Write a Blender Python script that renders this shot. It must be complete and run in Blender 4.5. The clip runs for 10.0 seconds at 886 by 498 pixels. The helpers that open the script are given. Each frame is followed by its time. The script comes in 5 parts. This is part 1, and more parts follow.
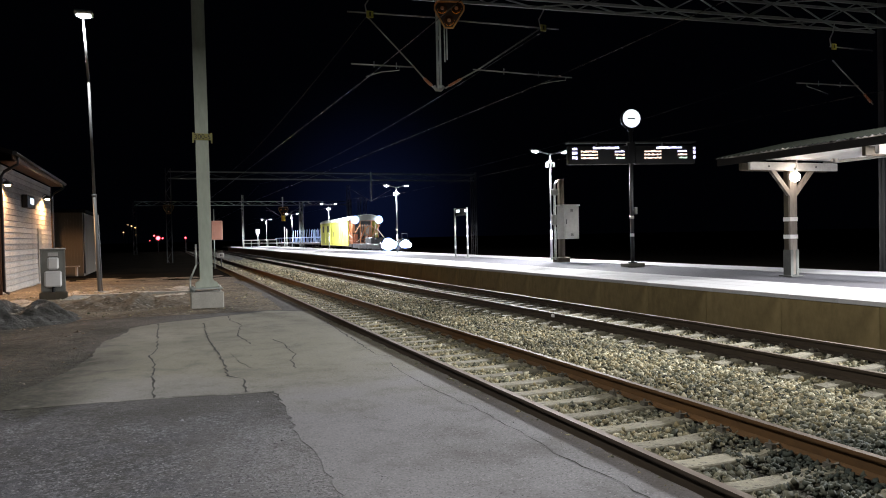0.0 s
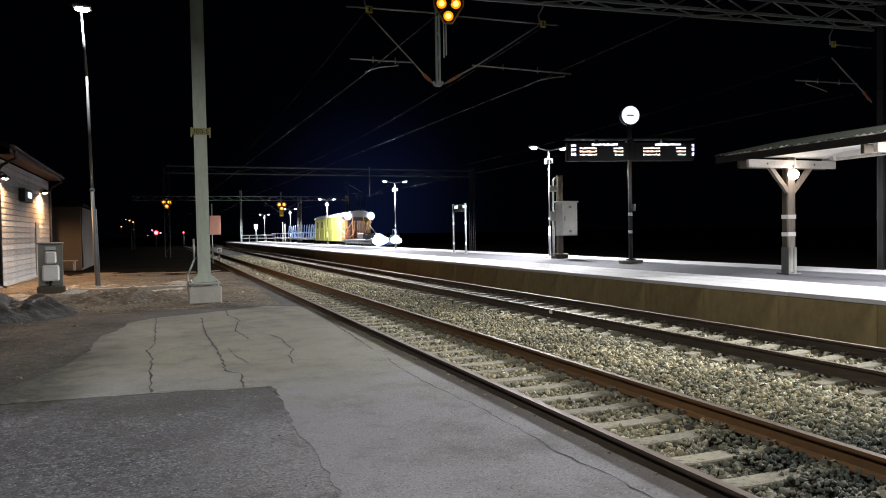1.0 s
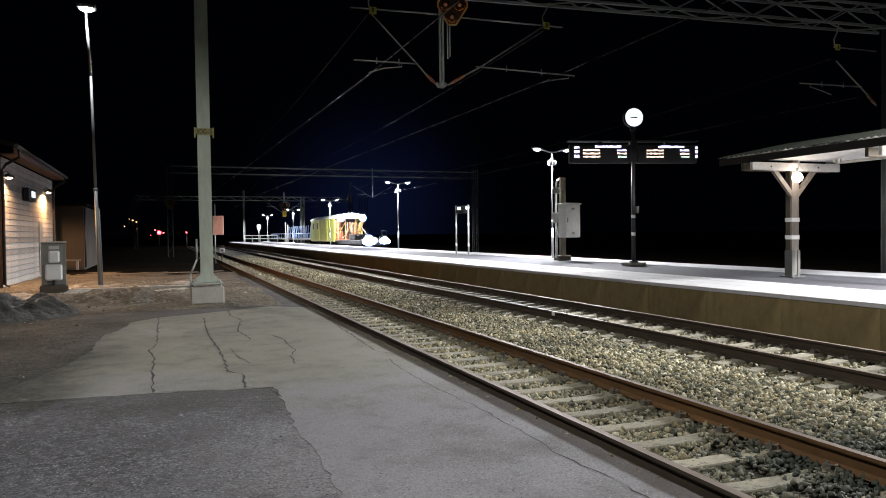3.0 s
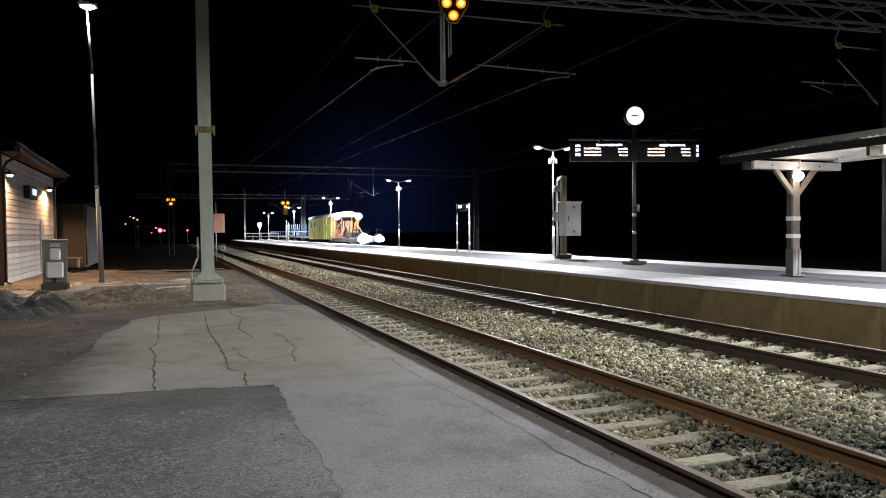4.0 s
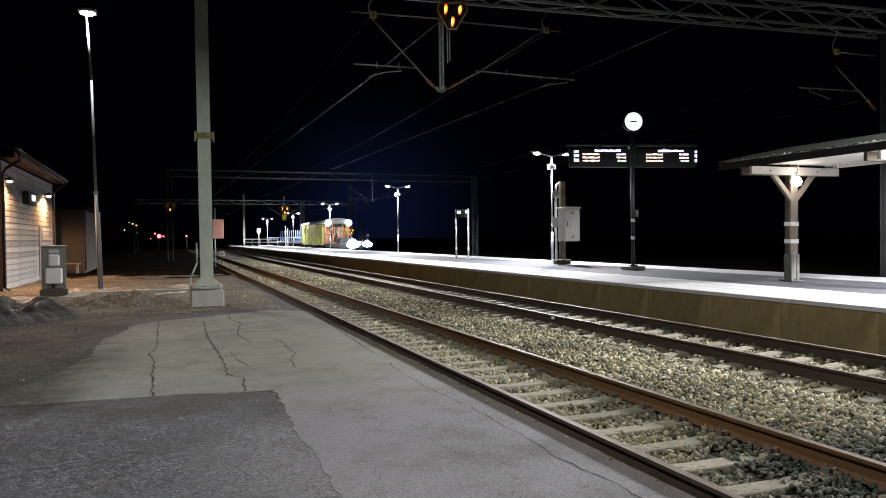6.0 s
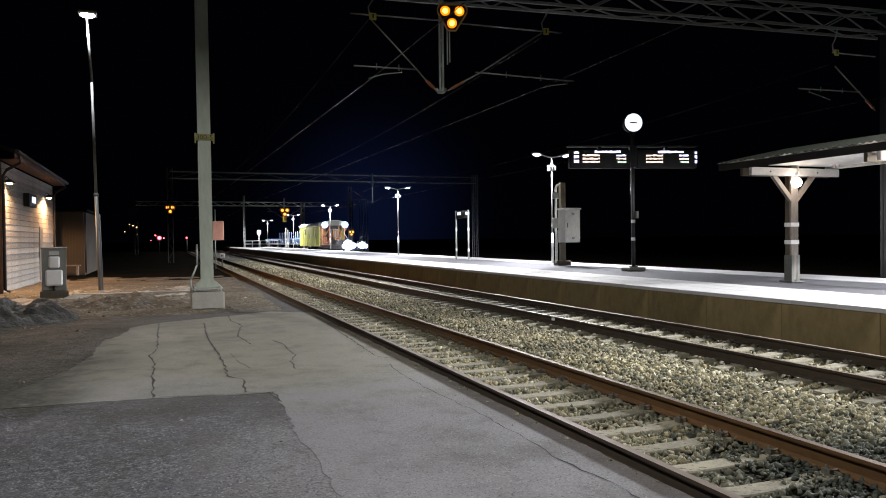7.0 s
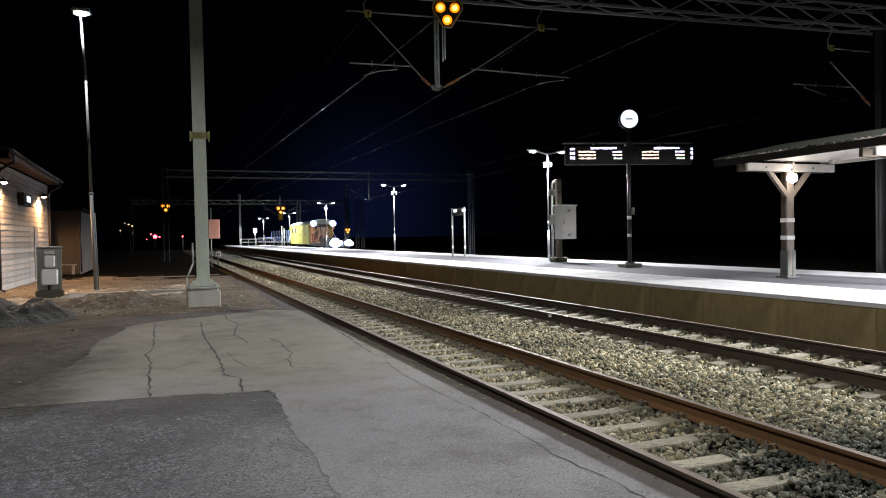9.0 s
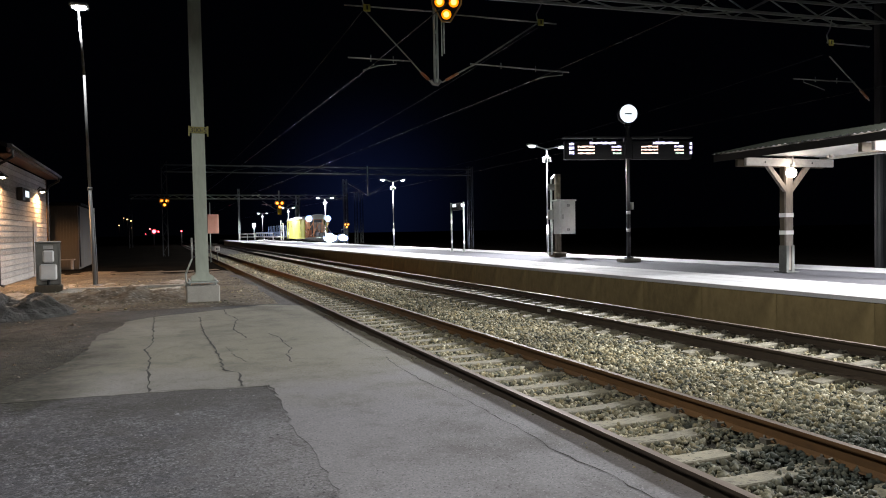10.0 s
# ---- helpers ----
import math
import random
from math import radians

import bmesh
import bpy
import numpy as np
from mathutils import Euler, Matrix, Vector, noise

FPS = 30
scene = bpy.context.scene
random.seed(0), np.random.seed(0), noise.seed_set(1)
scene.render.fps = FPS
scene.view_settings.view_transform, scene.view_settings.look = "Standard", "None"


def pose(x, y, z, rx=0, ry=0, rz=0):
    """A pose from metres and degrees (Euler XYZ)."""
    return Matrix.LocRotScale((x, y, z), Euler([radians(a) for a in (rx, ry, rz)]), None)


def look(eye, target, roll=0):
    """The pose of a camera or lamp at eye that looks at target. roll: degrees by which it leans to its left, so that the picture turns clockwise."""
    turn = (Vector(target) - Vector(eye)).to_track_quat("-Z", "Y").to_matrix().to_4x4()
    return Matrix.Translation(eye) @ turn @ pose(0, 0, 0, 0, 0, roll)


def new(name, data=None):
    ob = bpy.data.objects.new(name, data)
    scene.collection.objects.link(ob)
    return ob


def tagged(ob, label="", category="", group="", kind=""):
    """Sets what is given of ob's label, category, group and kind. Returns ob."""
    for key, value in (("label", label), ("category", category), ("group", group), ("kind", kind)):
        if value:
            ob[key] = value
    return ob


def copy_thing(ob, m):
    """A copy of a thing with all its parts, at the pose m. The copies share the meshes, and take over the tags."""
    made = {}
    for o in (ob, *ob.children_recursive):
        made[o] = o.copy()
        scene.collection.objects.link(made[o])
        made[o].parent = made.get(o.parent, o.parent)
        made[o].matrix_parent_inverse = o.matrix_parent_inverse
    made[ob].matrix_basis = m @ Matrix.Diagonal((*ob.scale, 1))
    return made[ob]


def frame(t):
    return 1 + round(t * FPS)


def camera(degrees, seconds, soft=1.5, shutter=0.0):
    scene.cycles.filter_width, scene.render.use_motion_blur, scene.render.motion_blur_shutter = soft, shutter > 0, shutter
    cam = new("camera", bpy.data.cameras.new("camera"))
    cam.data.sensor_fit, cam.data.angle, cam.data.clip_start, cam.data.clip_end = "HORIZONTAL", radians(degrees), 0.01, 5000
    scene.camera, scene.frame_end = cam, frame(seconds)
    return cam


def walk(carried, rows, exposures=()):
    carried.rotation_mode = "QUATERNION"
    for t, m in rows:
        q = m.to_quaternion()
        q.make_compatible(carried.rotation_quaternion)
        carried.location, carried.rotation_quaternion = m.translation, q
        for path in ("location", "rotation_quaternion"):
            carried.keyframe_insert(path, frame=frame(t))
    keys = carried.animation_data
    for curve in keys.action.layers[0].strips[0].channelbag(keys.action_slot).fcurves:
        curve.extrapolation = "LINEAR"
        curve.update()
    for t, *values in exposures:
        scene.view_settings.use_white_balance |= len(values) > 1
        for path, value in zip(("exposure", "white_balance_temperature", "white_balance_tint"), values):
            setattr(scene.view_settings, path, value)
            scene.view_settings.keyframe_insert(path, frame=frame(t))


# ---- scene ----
# Night railway station. x to the side across the tracks, y along them, z = 0 at the rail tops.
EYE_Z = 1.743
cam = camera(62.5, 10.0, soft=1.0)
# seconds, small shifts of the held camera in metres, then heading, tilt and lean in degrees
HELD = [
    (0.0, 0.000, 0.000, 0.000, 20.790, -1.011, -1.174),
    (0.5, -0.001, 0.006, 0.002, 20.906, -1.232, -1.034),
    (1.0, 0.001, 0.004, -0.002, 20.924, -1.328, -0.900),
    (1.5, 0.002, 0.004, -0.005, 20.832, -1.084, -0.797),
    (2.0, 0.002, 0.015, -0.001, 20.789, -1.024, -0.693),
    (2.5, 0.005, 0.017, -0.001, 20.760, -1.101, -0.661),
    (4.0, -0.000, 0.012, 0.001, 20.661, -1.372, -0.531),
    (4.5, -0.002, 0.008, 0.002, 20.710, -1.239, -0.563),
    (5.0, -0.002, 0.003, -0.000, 20.741, -1.055, -0.539),
    (5.5, -0.002, -0.005, 0.000, 20.736, -0.972, -0.550),
    (7.0, 0.000, -0.008, -0.001, 20.716, -0.824, -0.656),
    (7.5, -0.006, -0.002, -0.001, 20.680, -0.750, -0.679),
    (8.0, -0.001, -0.005, -0.000, 20.773, -0.840, -0.806),
    (8.5, 0.004, 0.006, 0.001, 20.903, -0.969, -0.889),
    (9.0, 0.003, 0.007, -0.002, 20.998, -1.041, -0.943),
    (9.5, 0.010, 0.010, -0.000, 21.014, -1.195, -0.999),
    (10.0, 0.003, 0.005, 0.002, 21.064, -1.451, -0.952),
]


def held_pose(dx, dy, dz, heading, tilt, lean):
    a, b = radians(heading), radians(tilt)
    eye = Vector((dx, dy, EYE_Z + dz))
    way = Vector((math.sin(a) * math.cos(b), math.cos(a) * math.cos(b), math.sin(b)))
    return look(eye, eye + way * 10, lean)


walk(cam, [(t, held_pose(*row)) for t, *row in HELD])

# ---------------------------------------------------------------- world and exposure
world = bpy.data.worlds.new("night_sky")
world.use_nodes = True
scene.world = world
wn, wl = world.node_tree.nodes, world.node_tree.links
# dark sky, with the train lamps' blue haze painted low towards the lit end
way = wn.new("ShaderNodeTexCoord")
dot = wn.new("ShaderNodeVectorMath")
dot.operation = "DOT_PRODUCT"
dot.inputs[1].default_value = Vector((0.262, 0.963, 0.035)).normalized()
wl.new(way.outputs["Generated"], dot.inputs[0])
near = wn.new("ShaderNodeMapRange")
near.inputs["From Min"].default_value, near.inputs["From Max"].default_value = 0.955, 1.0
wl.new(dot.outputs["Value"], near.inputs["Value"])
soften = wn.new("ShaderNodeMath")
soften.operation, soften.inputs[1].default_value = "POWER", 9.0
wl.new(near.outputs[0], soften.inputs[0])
haze_tint = wn.new("ShaderNodeMix")
haze_tint.data_type = "RGBA"
haze_tint.inputs["A"].default_value, haze_tint.inputs["B"].default_value = (0.03, 0.04, 0.085, 1), (0.28, 0.50, 1.95, 1)
wl.new(soften.outputs[0], haze_tint.inputs["Factor"])
wl.new(haze_tint.outputs["Result"], wn["Background"].inputs[0])
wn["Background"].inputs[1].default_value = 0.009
scene.view_settings.exposure = 0.0
POWER = dict(platform=5600, platform_near=5500, yard=4900, yard_far=2300, wall=1450, globe=14, canopy=330)

PLAT_Z, PLAT_X0, PLAT_X1, PLAT_END = 0.574, 10.40, 17.5, 136.0
RAIL_A, RAIL_C, RAIL_E = 3.553, 7.994, 18.55      # gauge faces of the three tracks' nearer rails
SLEEPER_Y = 8.52
ASPHALT_Z = -0.10


# ---------------------------------------------------------------- materials
def material(name):
    m = bpy.data.materials.new(name)
    m.use_nodes = True
    return m, m.node_tree.nodes, m.node_tree.links, m.node_tree.nodes["Principled BSDF"]


def surface(name, dark, light, rough=0.8, metal=0.0, grain=40.0, stains=1.5, bump=0.3, spread=0.25, depth=0.01, piece=0.0, island=0.0, specks=None, wet=0.0, stretch=(1, 1, 1), spec=0.5):
    """Two scales of variation between two colours, with fine relief; piece and island vary each object or each joined piece."""
    m, n, l, p = material(name)
    tc = n.new("ShaderNodeTexCoord")
    mp = n.new("ShaderNodeMapping")
    mp.inputs["Scale"].default_value = stretch
    l.new(tc.outputs["Object"], mp.inputs[0])
    fine, wide = n.new("ShaderNodeTexNoise"), n.new("ShaderNodeTexNoise")
    for t, s, d in ((fine, grain, 6), (wide, stains, 5)):
        t.inputs["Scale"].default_value, t.inputs["Detail"].default_value = s, d
        t.inputs["Roughness"].default_value = 0.65
        l.new(mp.outputs[0], t.inputs["Vector"])
    add = n.new("ShaderNodeMath")
    add.operation = "MULTIPLY_ADD"
    l.new(fine.outputs[0], add.inputs[0])
    add.inputs[1].default_value = 0.45
    half = n.new("ShaderNodeMath")
    half.operation = "MULTIPLY_ADD"
    l.new(wide.outputs[0], half.inputs[0])
    half.inputs[1].default_value, half.inputs[2].default_value = 0.55, 0.0
    l.new(half.outputs[0], add.inputs[2])
    last = add.outputs[0]
    for amount, node, socket in ((piece, "ShaderNodeObjectInfo", "Random"), (island, "ShaderNodeNewGeometry", "Random Per Island")):
        if amount:
            r = n.new(node)
            a = n.new("ShaderNodeMath")
            a.operation = "MULTIPLY_ADD"
            l.new(r.outputs[socket], a.inputs[0])
            a.inputs[1].default_value = amount
            s = n.new("ShaderNodeMath")
            s.operation = "SUBTRACT"
            l.new(last, s.inputs[0])
            s.inputs[1].default_value = amount / 2
            l.new(s.outputs[0], a.inputs[2])
            last = a.outputs[0]
    ramp = n.new("ShaderNodeMapRange")
    ramp.inputs["From Min"].default_value, ramp.inputs["From Max"].default_value = 0.5 - spread, 0.5 + spread
    l.new(last, ramp.inputs["Value"])
    mix = n.new("ShaderNodeMix")
    mix.data_type = "RGBA"
    mix.inputs["A"].default_value, mix.inputs["B"].default_value = (*dark, 1), (*light, 1)
    l.new(ramp.outputs[0], mix.inputs["Factor"])
    colour = mix.outputs["Result"]
    if specks:
        v = n.new("ShaderNodeTexVoronoi")
        v.inputs["Scale"].default_value = specks[0]
        l.new(mp.outputs[0], v.inputs["Vector"])
        bright = n.new("ShaderNodeSeparateColor")
        l.new(v.outputs["Color"], bright.inputs[0])
        th = n.new("ShaderNodeMapRange")
        th.inputs["From Min"].default_value, th.inputs["From Max"].default_value = specks[1], 1.0
        l.new(bright.outputs[0], th.inputs["Value"])
        mx = n.new("ShaderNodeMix")
        mx.data_type = "RGBA"
        mx.inputs["B"].default_value = (*specks[2], 1)
        l.new(th.outputs[0], mx.inputs["Factor"])
        l.new(colour, mx.inputs["A"])
        colour = mx.outputs["Result"]
    l.new(colour, p.inputs["Base Color"])
    p.inputs["Metallic"].default_value = metal
    rr = n.new("ShaderNodeMapRange")
    l.new(wide.outputs[0], rr.inputs["Value"])
    rr.inputs["From Min"].default_value, rr.inputs["From Max"].default_value = 0.35, 0.65
    rr.inputs["To Min"].default_value, rr.inputs["To Max"].default_value = max(0.05, rough - 0.12 - wet), min(1, rough + 0.1)
    l.new(rr.outputs[0], p.inputs["Roughness"])
    p.inputs["Specular IOR Level"].default_value = spec
    b = n.new("ShaderNodeBump")
    b.inputs["Strength"].default_value, b.inputs["Distance"].default_value = bump, depth
    l.new(fine.outputs[0], b.inputs["Height"])
    l.new(b.outputs[0], p.inputs["Normal"])
    return m


def glow(name, colour, strength):
    m, n, l, p = material(name)
    p.inputs["Base Color"].default_value = (*colour, 1)
    p.inputs["Emission Color"].default_value = (*colour, 1)
    p.inputs["Emission Strength"].default_value = strength
    return m


M = dict(
    crack=surface("crack_dirt", (0.008, 0.008, 0.008), (0.025, 0.023, 0.02), 0.95),
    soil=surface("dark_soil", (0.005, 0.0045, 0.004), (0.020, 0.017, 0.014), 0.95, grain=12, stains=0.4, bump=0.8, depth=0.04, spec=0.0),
    yard=surface("gravel_dirt", (0.024, 0.020, 0.015), (0.21, 0.178, 0.138), 0.9, grain=9, stains=0.45, bump=1.0, depth=0.05, spread=0.16, spec=0.1, specks=(12, 0.86, (0.22, 0.205, 0.18))),
    chip=surface("grit_chips", (0.03, 0.03, 0.034), (0.24, 0.24, 0.26), 0.85, grain=30, stains=1.0, island=0.6, spread=0.3),
    snow=surface("dirty_snow", (0.10, 0.092, 0.080), (0.42, 0.40, 0.36), 0.85, grain=10, stains=1.6, bump=0.9, depth=0.04, spread=0.16),
    timber=surface("dark_timber", (0.035, 0.028, 0.018), (0.09, 0.072, 0.048), 0.8, grain=14, stains=2, stretch=(1, 1, 0.15)),
    slush=surface("dirty_slush", (0.0035, 0.0035, 0.003), (0.030, 0.028, 0.022), 0.75, grain=12, stains=2.6, bump=1.0, depth=0.09, wet=0.1, spread=0.10, specks=(7, 0.95, (0.20, 0.19, 0.17))),
    # kept dark to paint the shade in gaps between the ballast stones
    bed=surface("ballast_bed", (0.008, 0.008, 0.006), (0.085, 0.078, 0.060), 0.9, grain=20, stains=0.8, bump=1.0, depth=0.06, spread=0.14),
    sleeper=surface("sleeper_concrete", (0.10, 0.091, 0.064), (0.285, 0.262, 0.19), 0.85, grain=30, stains=4.0, bump=0.5, piece=0.2, spread=0.16, specks=(40, 0.9, (0.05, 0.042, 0.030))),
    rust=surface("rail_rust", (0.030, 0.015, 0.005), (0.14, 0.066, 0.016), 0.8, metal=0.1, grain=25, stains=1.5, bump=0.3, stretch=(1, 0.2, 1)),
    # the same rust with the shade on the unlit rail sides in its colour
    shaded_rust=surface("shaded_rail_rust", (0.014, 0.010, 0.007), (0.062, 0.042, 0.024), 0.8, metal=0.1, grain=25, stains=1.5, bump=0.3, stretch=(1, 0.2, 1)),
    steel=surface("polished_rail", (0.10, 0.076, 0.058), (0.22, 0.178, 0.142), 0.66, metal=0.35, grain=60, stains=2, bump=0.05, stretch=(1, 0.05, 1)),
    clip=surface("rail_clip", (0.06, 0.055, 0.045), (0.20, 0.185, 0.155), 0.6, metal=0.5),
    wall=surface("platform_concrete", (0.080, 0.058, 0.021), (0.245, 0.186, 0.086), 0.9, grain=5, stains=0.8, bump=0.3, piece=0.10, spread=0.2, stretch=(1, 1, 0.6)),
    slab=surface("pale_concrete", (0.30, 0.30, 0.31), (0.50, 0.50, 0.51), 0.85, grain=30, stains=0.8, bump=0.2, piece=0.1),
    deck=surface("platform_asphalt", (0.05, 0.05, 0.058), (0.105, 0.105, 0.120), 0.9, grain=50, stains=0.8, bump=0.3, spec=0.2),
    galv=surface("galvanised_steel", (0.30, 0.33, 0.31), (0.52, 0.55, 0.52), 0.5, metal=0.6, grain=12, stains=1.6, bump=0.08),
    lamp_post=surface("dull_lamp_post_zinc", (0.10, 0.105, 0.11), (0.20, 0.21, 0.215), 0.6, metal=0.3, grain=12, stains=1.4, bump=0.08, stretch=(1, 1, 0.3)),
    mast=surface("weathered_mast", (0.24, 0.27, 0.22), (0.42, 0.45, 0.38), 0.6, metal=0.3, grain=8, stains=1.0, bump=0.1, stretch=(1, 1, 0.3)),
    aged=surface("aged_zinc", (0.07, 0.075, 0.07), (0.17, 0.175, 0.165), 0.65, metal=0.3, grain=12, stains=1.0),
    cabinet=surface("cabinet_zinc", (0.13, 0.13, 0.115), (0.26, 0.26, 0.235), 0.5, metal=0.3, grain=12, stains=1.4, stretch=(1, 1, 0.4)),
    dark=surface("dark_steel", (0.03, 0.03, 0.033), (0.08, 0.08, 0.085), 0.5, metal=0.6, grain=15),
    black=surface("black_paint", (0.005, 0.005, 0.006), (0.013, 0.013, 0.014), 0.5, spec=0.25),
    white=surface("white_paint", (0.33, 0.32, 0.31), (0.62, 0.61, 0.59), 0.6, grain=18, stains=2.5, bump=0.1),
    board=surface("white_boards", (0.15, 0.145, 0.135), (0.54, 0.525, 0.495), 0.75, grain=14, stains=0.9, bump=0.3, piece=0.22, spread=0.2, stretch=(1, 0.35, 1.2)),
    brown=surface("brown_stain", (0.06, 0.028, 0.014), (0.19, 0.085, 0.040), 0.7, grain=20, stains=2, stretch=(1, 0.15, 1)),
    roof=surface("dark_roofing", (0.006, 0.006, 0.006), (0.022, 0.020, 0.019), 0.9, grain=30, spec=0.05),
    sheet_top=surface("dark_green_sheet", (0.004, 0.005, 0.003), (0.011, 0.013, 0.008), 0.95, grain=30, stains=2, spec=0.15),
    shed=surface("tan_cladding", (0.055, 0.043, 0.030), (0.095, 0.074, 0.052), 0.8, grain=15, stains=1, stretch=(1, 1, 0.1), piece=0.1),
    plinth=surface("old_concrete", (0.20, 0.19, 0.165), (0.40, 0.385, 0.34), 0.9, grain=25, stains=2.5, bump=0.5),
    grey=surface("grey_enamel", (0.17, 0.17, 0.15), (0.27, 0.27, 0.24), 0.5, grain=10, stains=2),
    enamel=surface("pale_enamel", (0.27, 0.27, 0.245), (0.46, 0.46, 0.425), 0.5, grain=10, stains=2.4, bump=0.1),
    wood=surface("pale_painted_wood", (0.075, 0.063, 0.052), (0.33, 0.292, 0.26), 0.7, grain=18, stains=2, stretch=(1, 1, 0.2)),
    corrugated=surface("corrugated_sheet", (0.10, 0.10, 0.10), (0.22, 0.22, 0.215), 0.5, metal=0.4, grain=10),
    ceiling=surface("white_sheet", (0.6, 0.6, 0.6), (0.75, 0.75, 0.74), 0.6, grain=10),
    yellow=surface("yellow_paint", (0.44, 0.45, 0.07), (0.62, 0.62, 0.12), 0.5, grain=8, stains=1.0, bump=0.1, piece=0.1),
    reflective=surface("reflective_yellow", (0.75, 0.50, 0.02), (0.88, 0.62, 0.04), 0.4),
    plate=surface("yellow_plate", (0.17, 0.15, 0.02), (0.28, 0.25, 0.04), 0.5),
    orange=surface("orange_paint", (0.40, 0.15, 0.055), (0.58, 0.26, 0.11), 0.5, grain=8),
    rustred=surface("red_brown_paint", (0.13, 0.040, 0.018), (0.30, 0.105, 0.05), 0.6, grain=9, stains=3),
    hose=surface("pale_hose", (0.42, 0.30, 0.24), (0.62, 0.47, 0.38), 0.6, grain=20),
    gold=surface("golden_paint", (0.22, 0.11, 0.03), (0.45, 0.26, 0.08), 0.5, grain=30),
    salmon=surface("faded_orange_board", (0.64, 0.27, 0.19), (0.84, 0.46, 0.36), 0.6, stains=0.9, spread=0.15),
    stake=surface("pale_blue_steel", (0.13, 0.20, 0.38), (0.24, 0.33, 0.52), 0.5),
    pale=surface("pale_roof_paint", (0.38, 0.40, 0.37), (0.56, 0.58, 0.54), 0.6, grain=8, stains=0.8),
    wire=surface("tube_metal", (0.12, 0.115, 0.11), (0.30, 0.29, 0.27), 0.45, metal=0.6),
    copper=surface("worn_copper", (0.022, 0.019, 0.016), (0.06, 0.052, 0.044), 0.3, metal=1.0),
    old_wire=surface("old_carrier_wire", (0.008, 0.0075, 0.007), (0.022, 0.020, 0.018), 0.5, metal=0.5),
    insulator=surface("brown_insulator", (0.14, 0.05, 0.02), (0.25, 0.09, 0.04), 0.3),
    band=surface("reflective_band", (0.75, 0.75, 0.75), (0.85, 0.85, 0.85), 0.5),
    amber_off=surface("unlit_amber", (0.020, 0.010, 0.003), (0.045, 0.020, 0.005), 0.2),
    lamp=glow("lamp_white", (0.92, 0.96, 1.0), 30),
    lamp_warm=glow("lamp_warm", (1.0, 0.74, 0.46), 50),
    globe=glow("globe_light", (1.0, 0.86, 0.72), 14),
    face=glow("clock_light", (0.84, 0.92, 1.0), 1.15),
    head=glow("headlight", (0.55, 0.68, 1.0), 300),
    # emissive blue ring in place of the glare around the train's lamps
    lamp_halo=glow("train_lamp_halo", (0.30, 0.45, 1.0), 0.30),
    work=glow("work_light", (0.80, 0.88, 1.0), 26),
    amber=glow("amber_light", (1.0, 0.50, 0.12), 3.2),
    # orange glow for the halo painted around the amber core
    amber_halo=glow("amber_halo", (1.0, 0.26, 0.0), 1.5),
    red=glow("red_light", (1.0, 0.06, 0.085), 13),
    far=glow("distant_light", (1.0, 0.55, 0.28), 2.0),
    txt_white=glow("display_white", (0.72, 0.68, 1.0), 2.2),
    txt_amber=glow("display_amber", (1.0, 0.72, 0.60), 1.8),
    txt_green=glow("display_green", (0.80, 1.0, 0.80), 1.2),
)


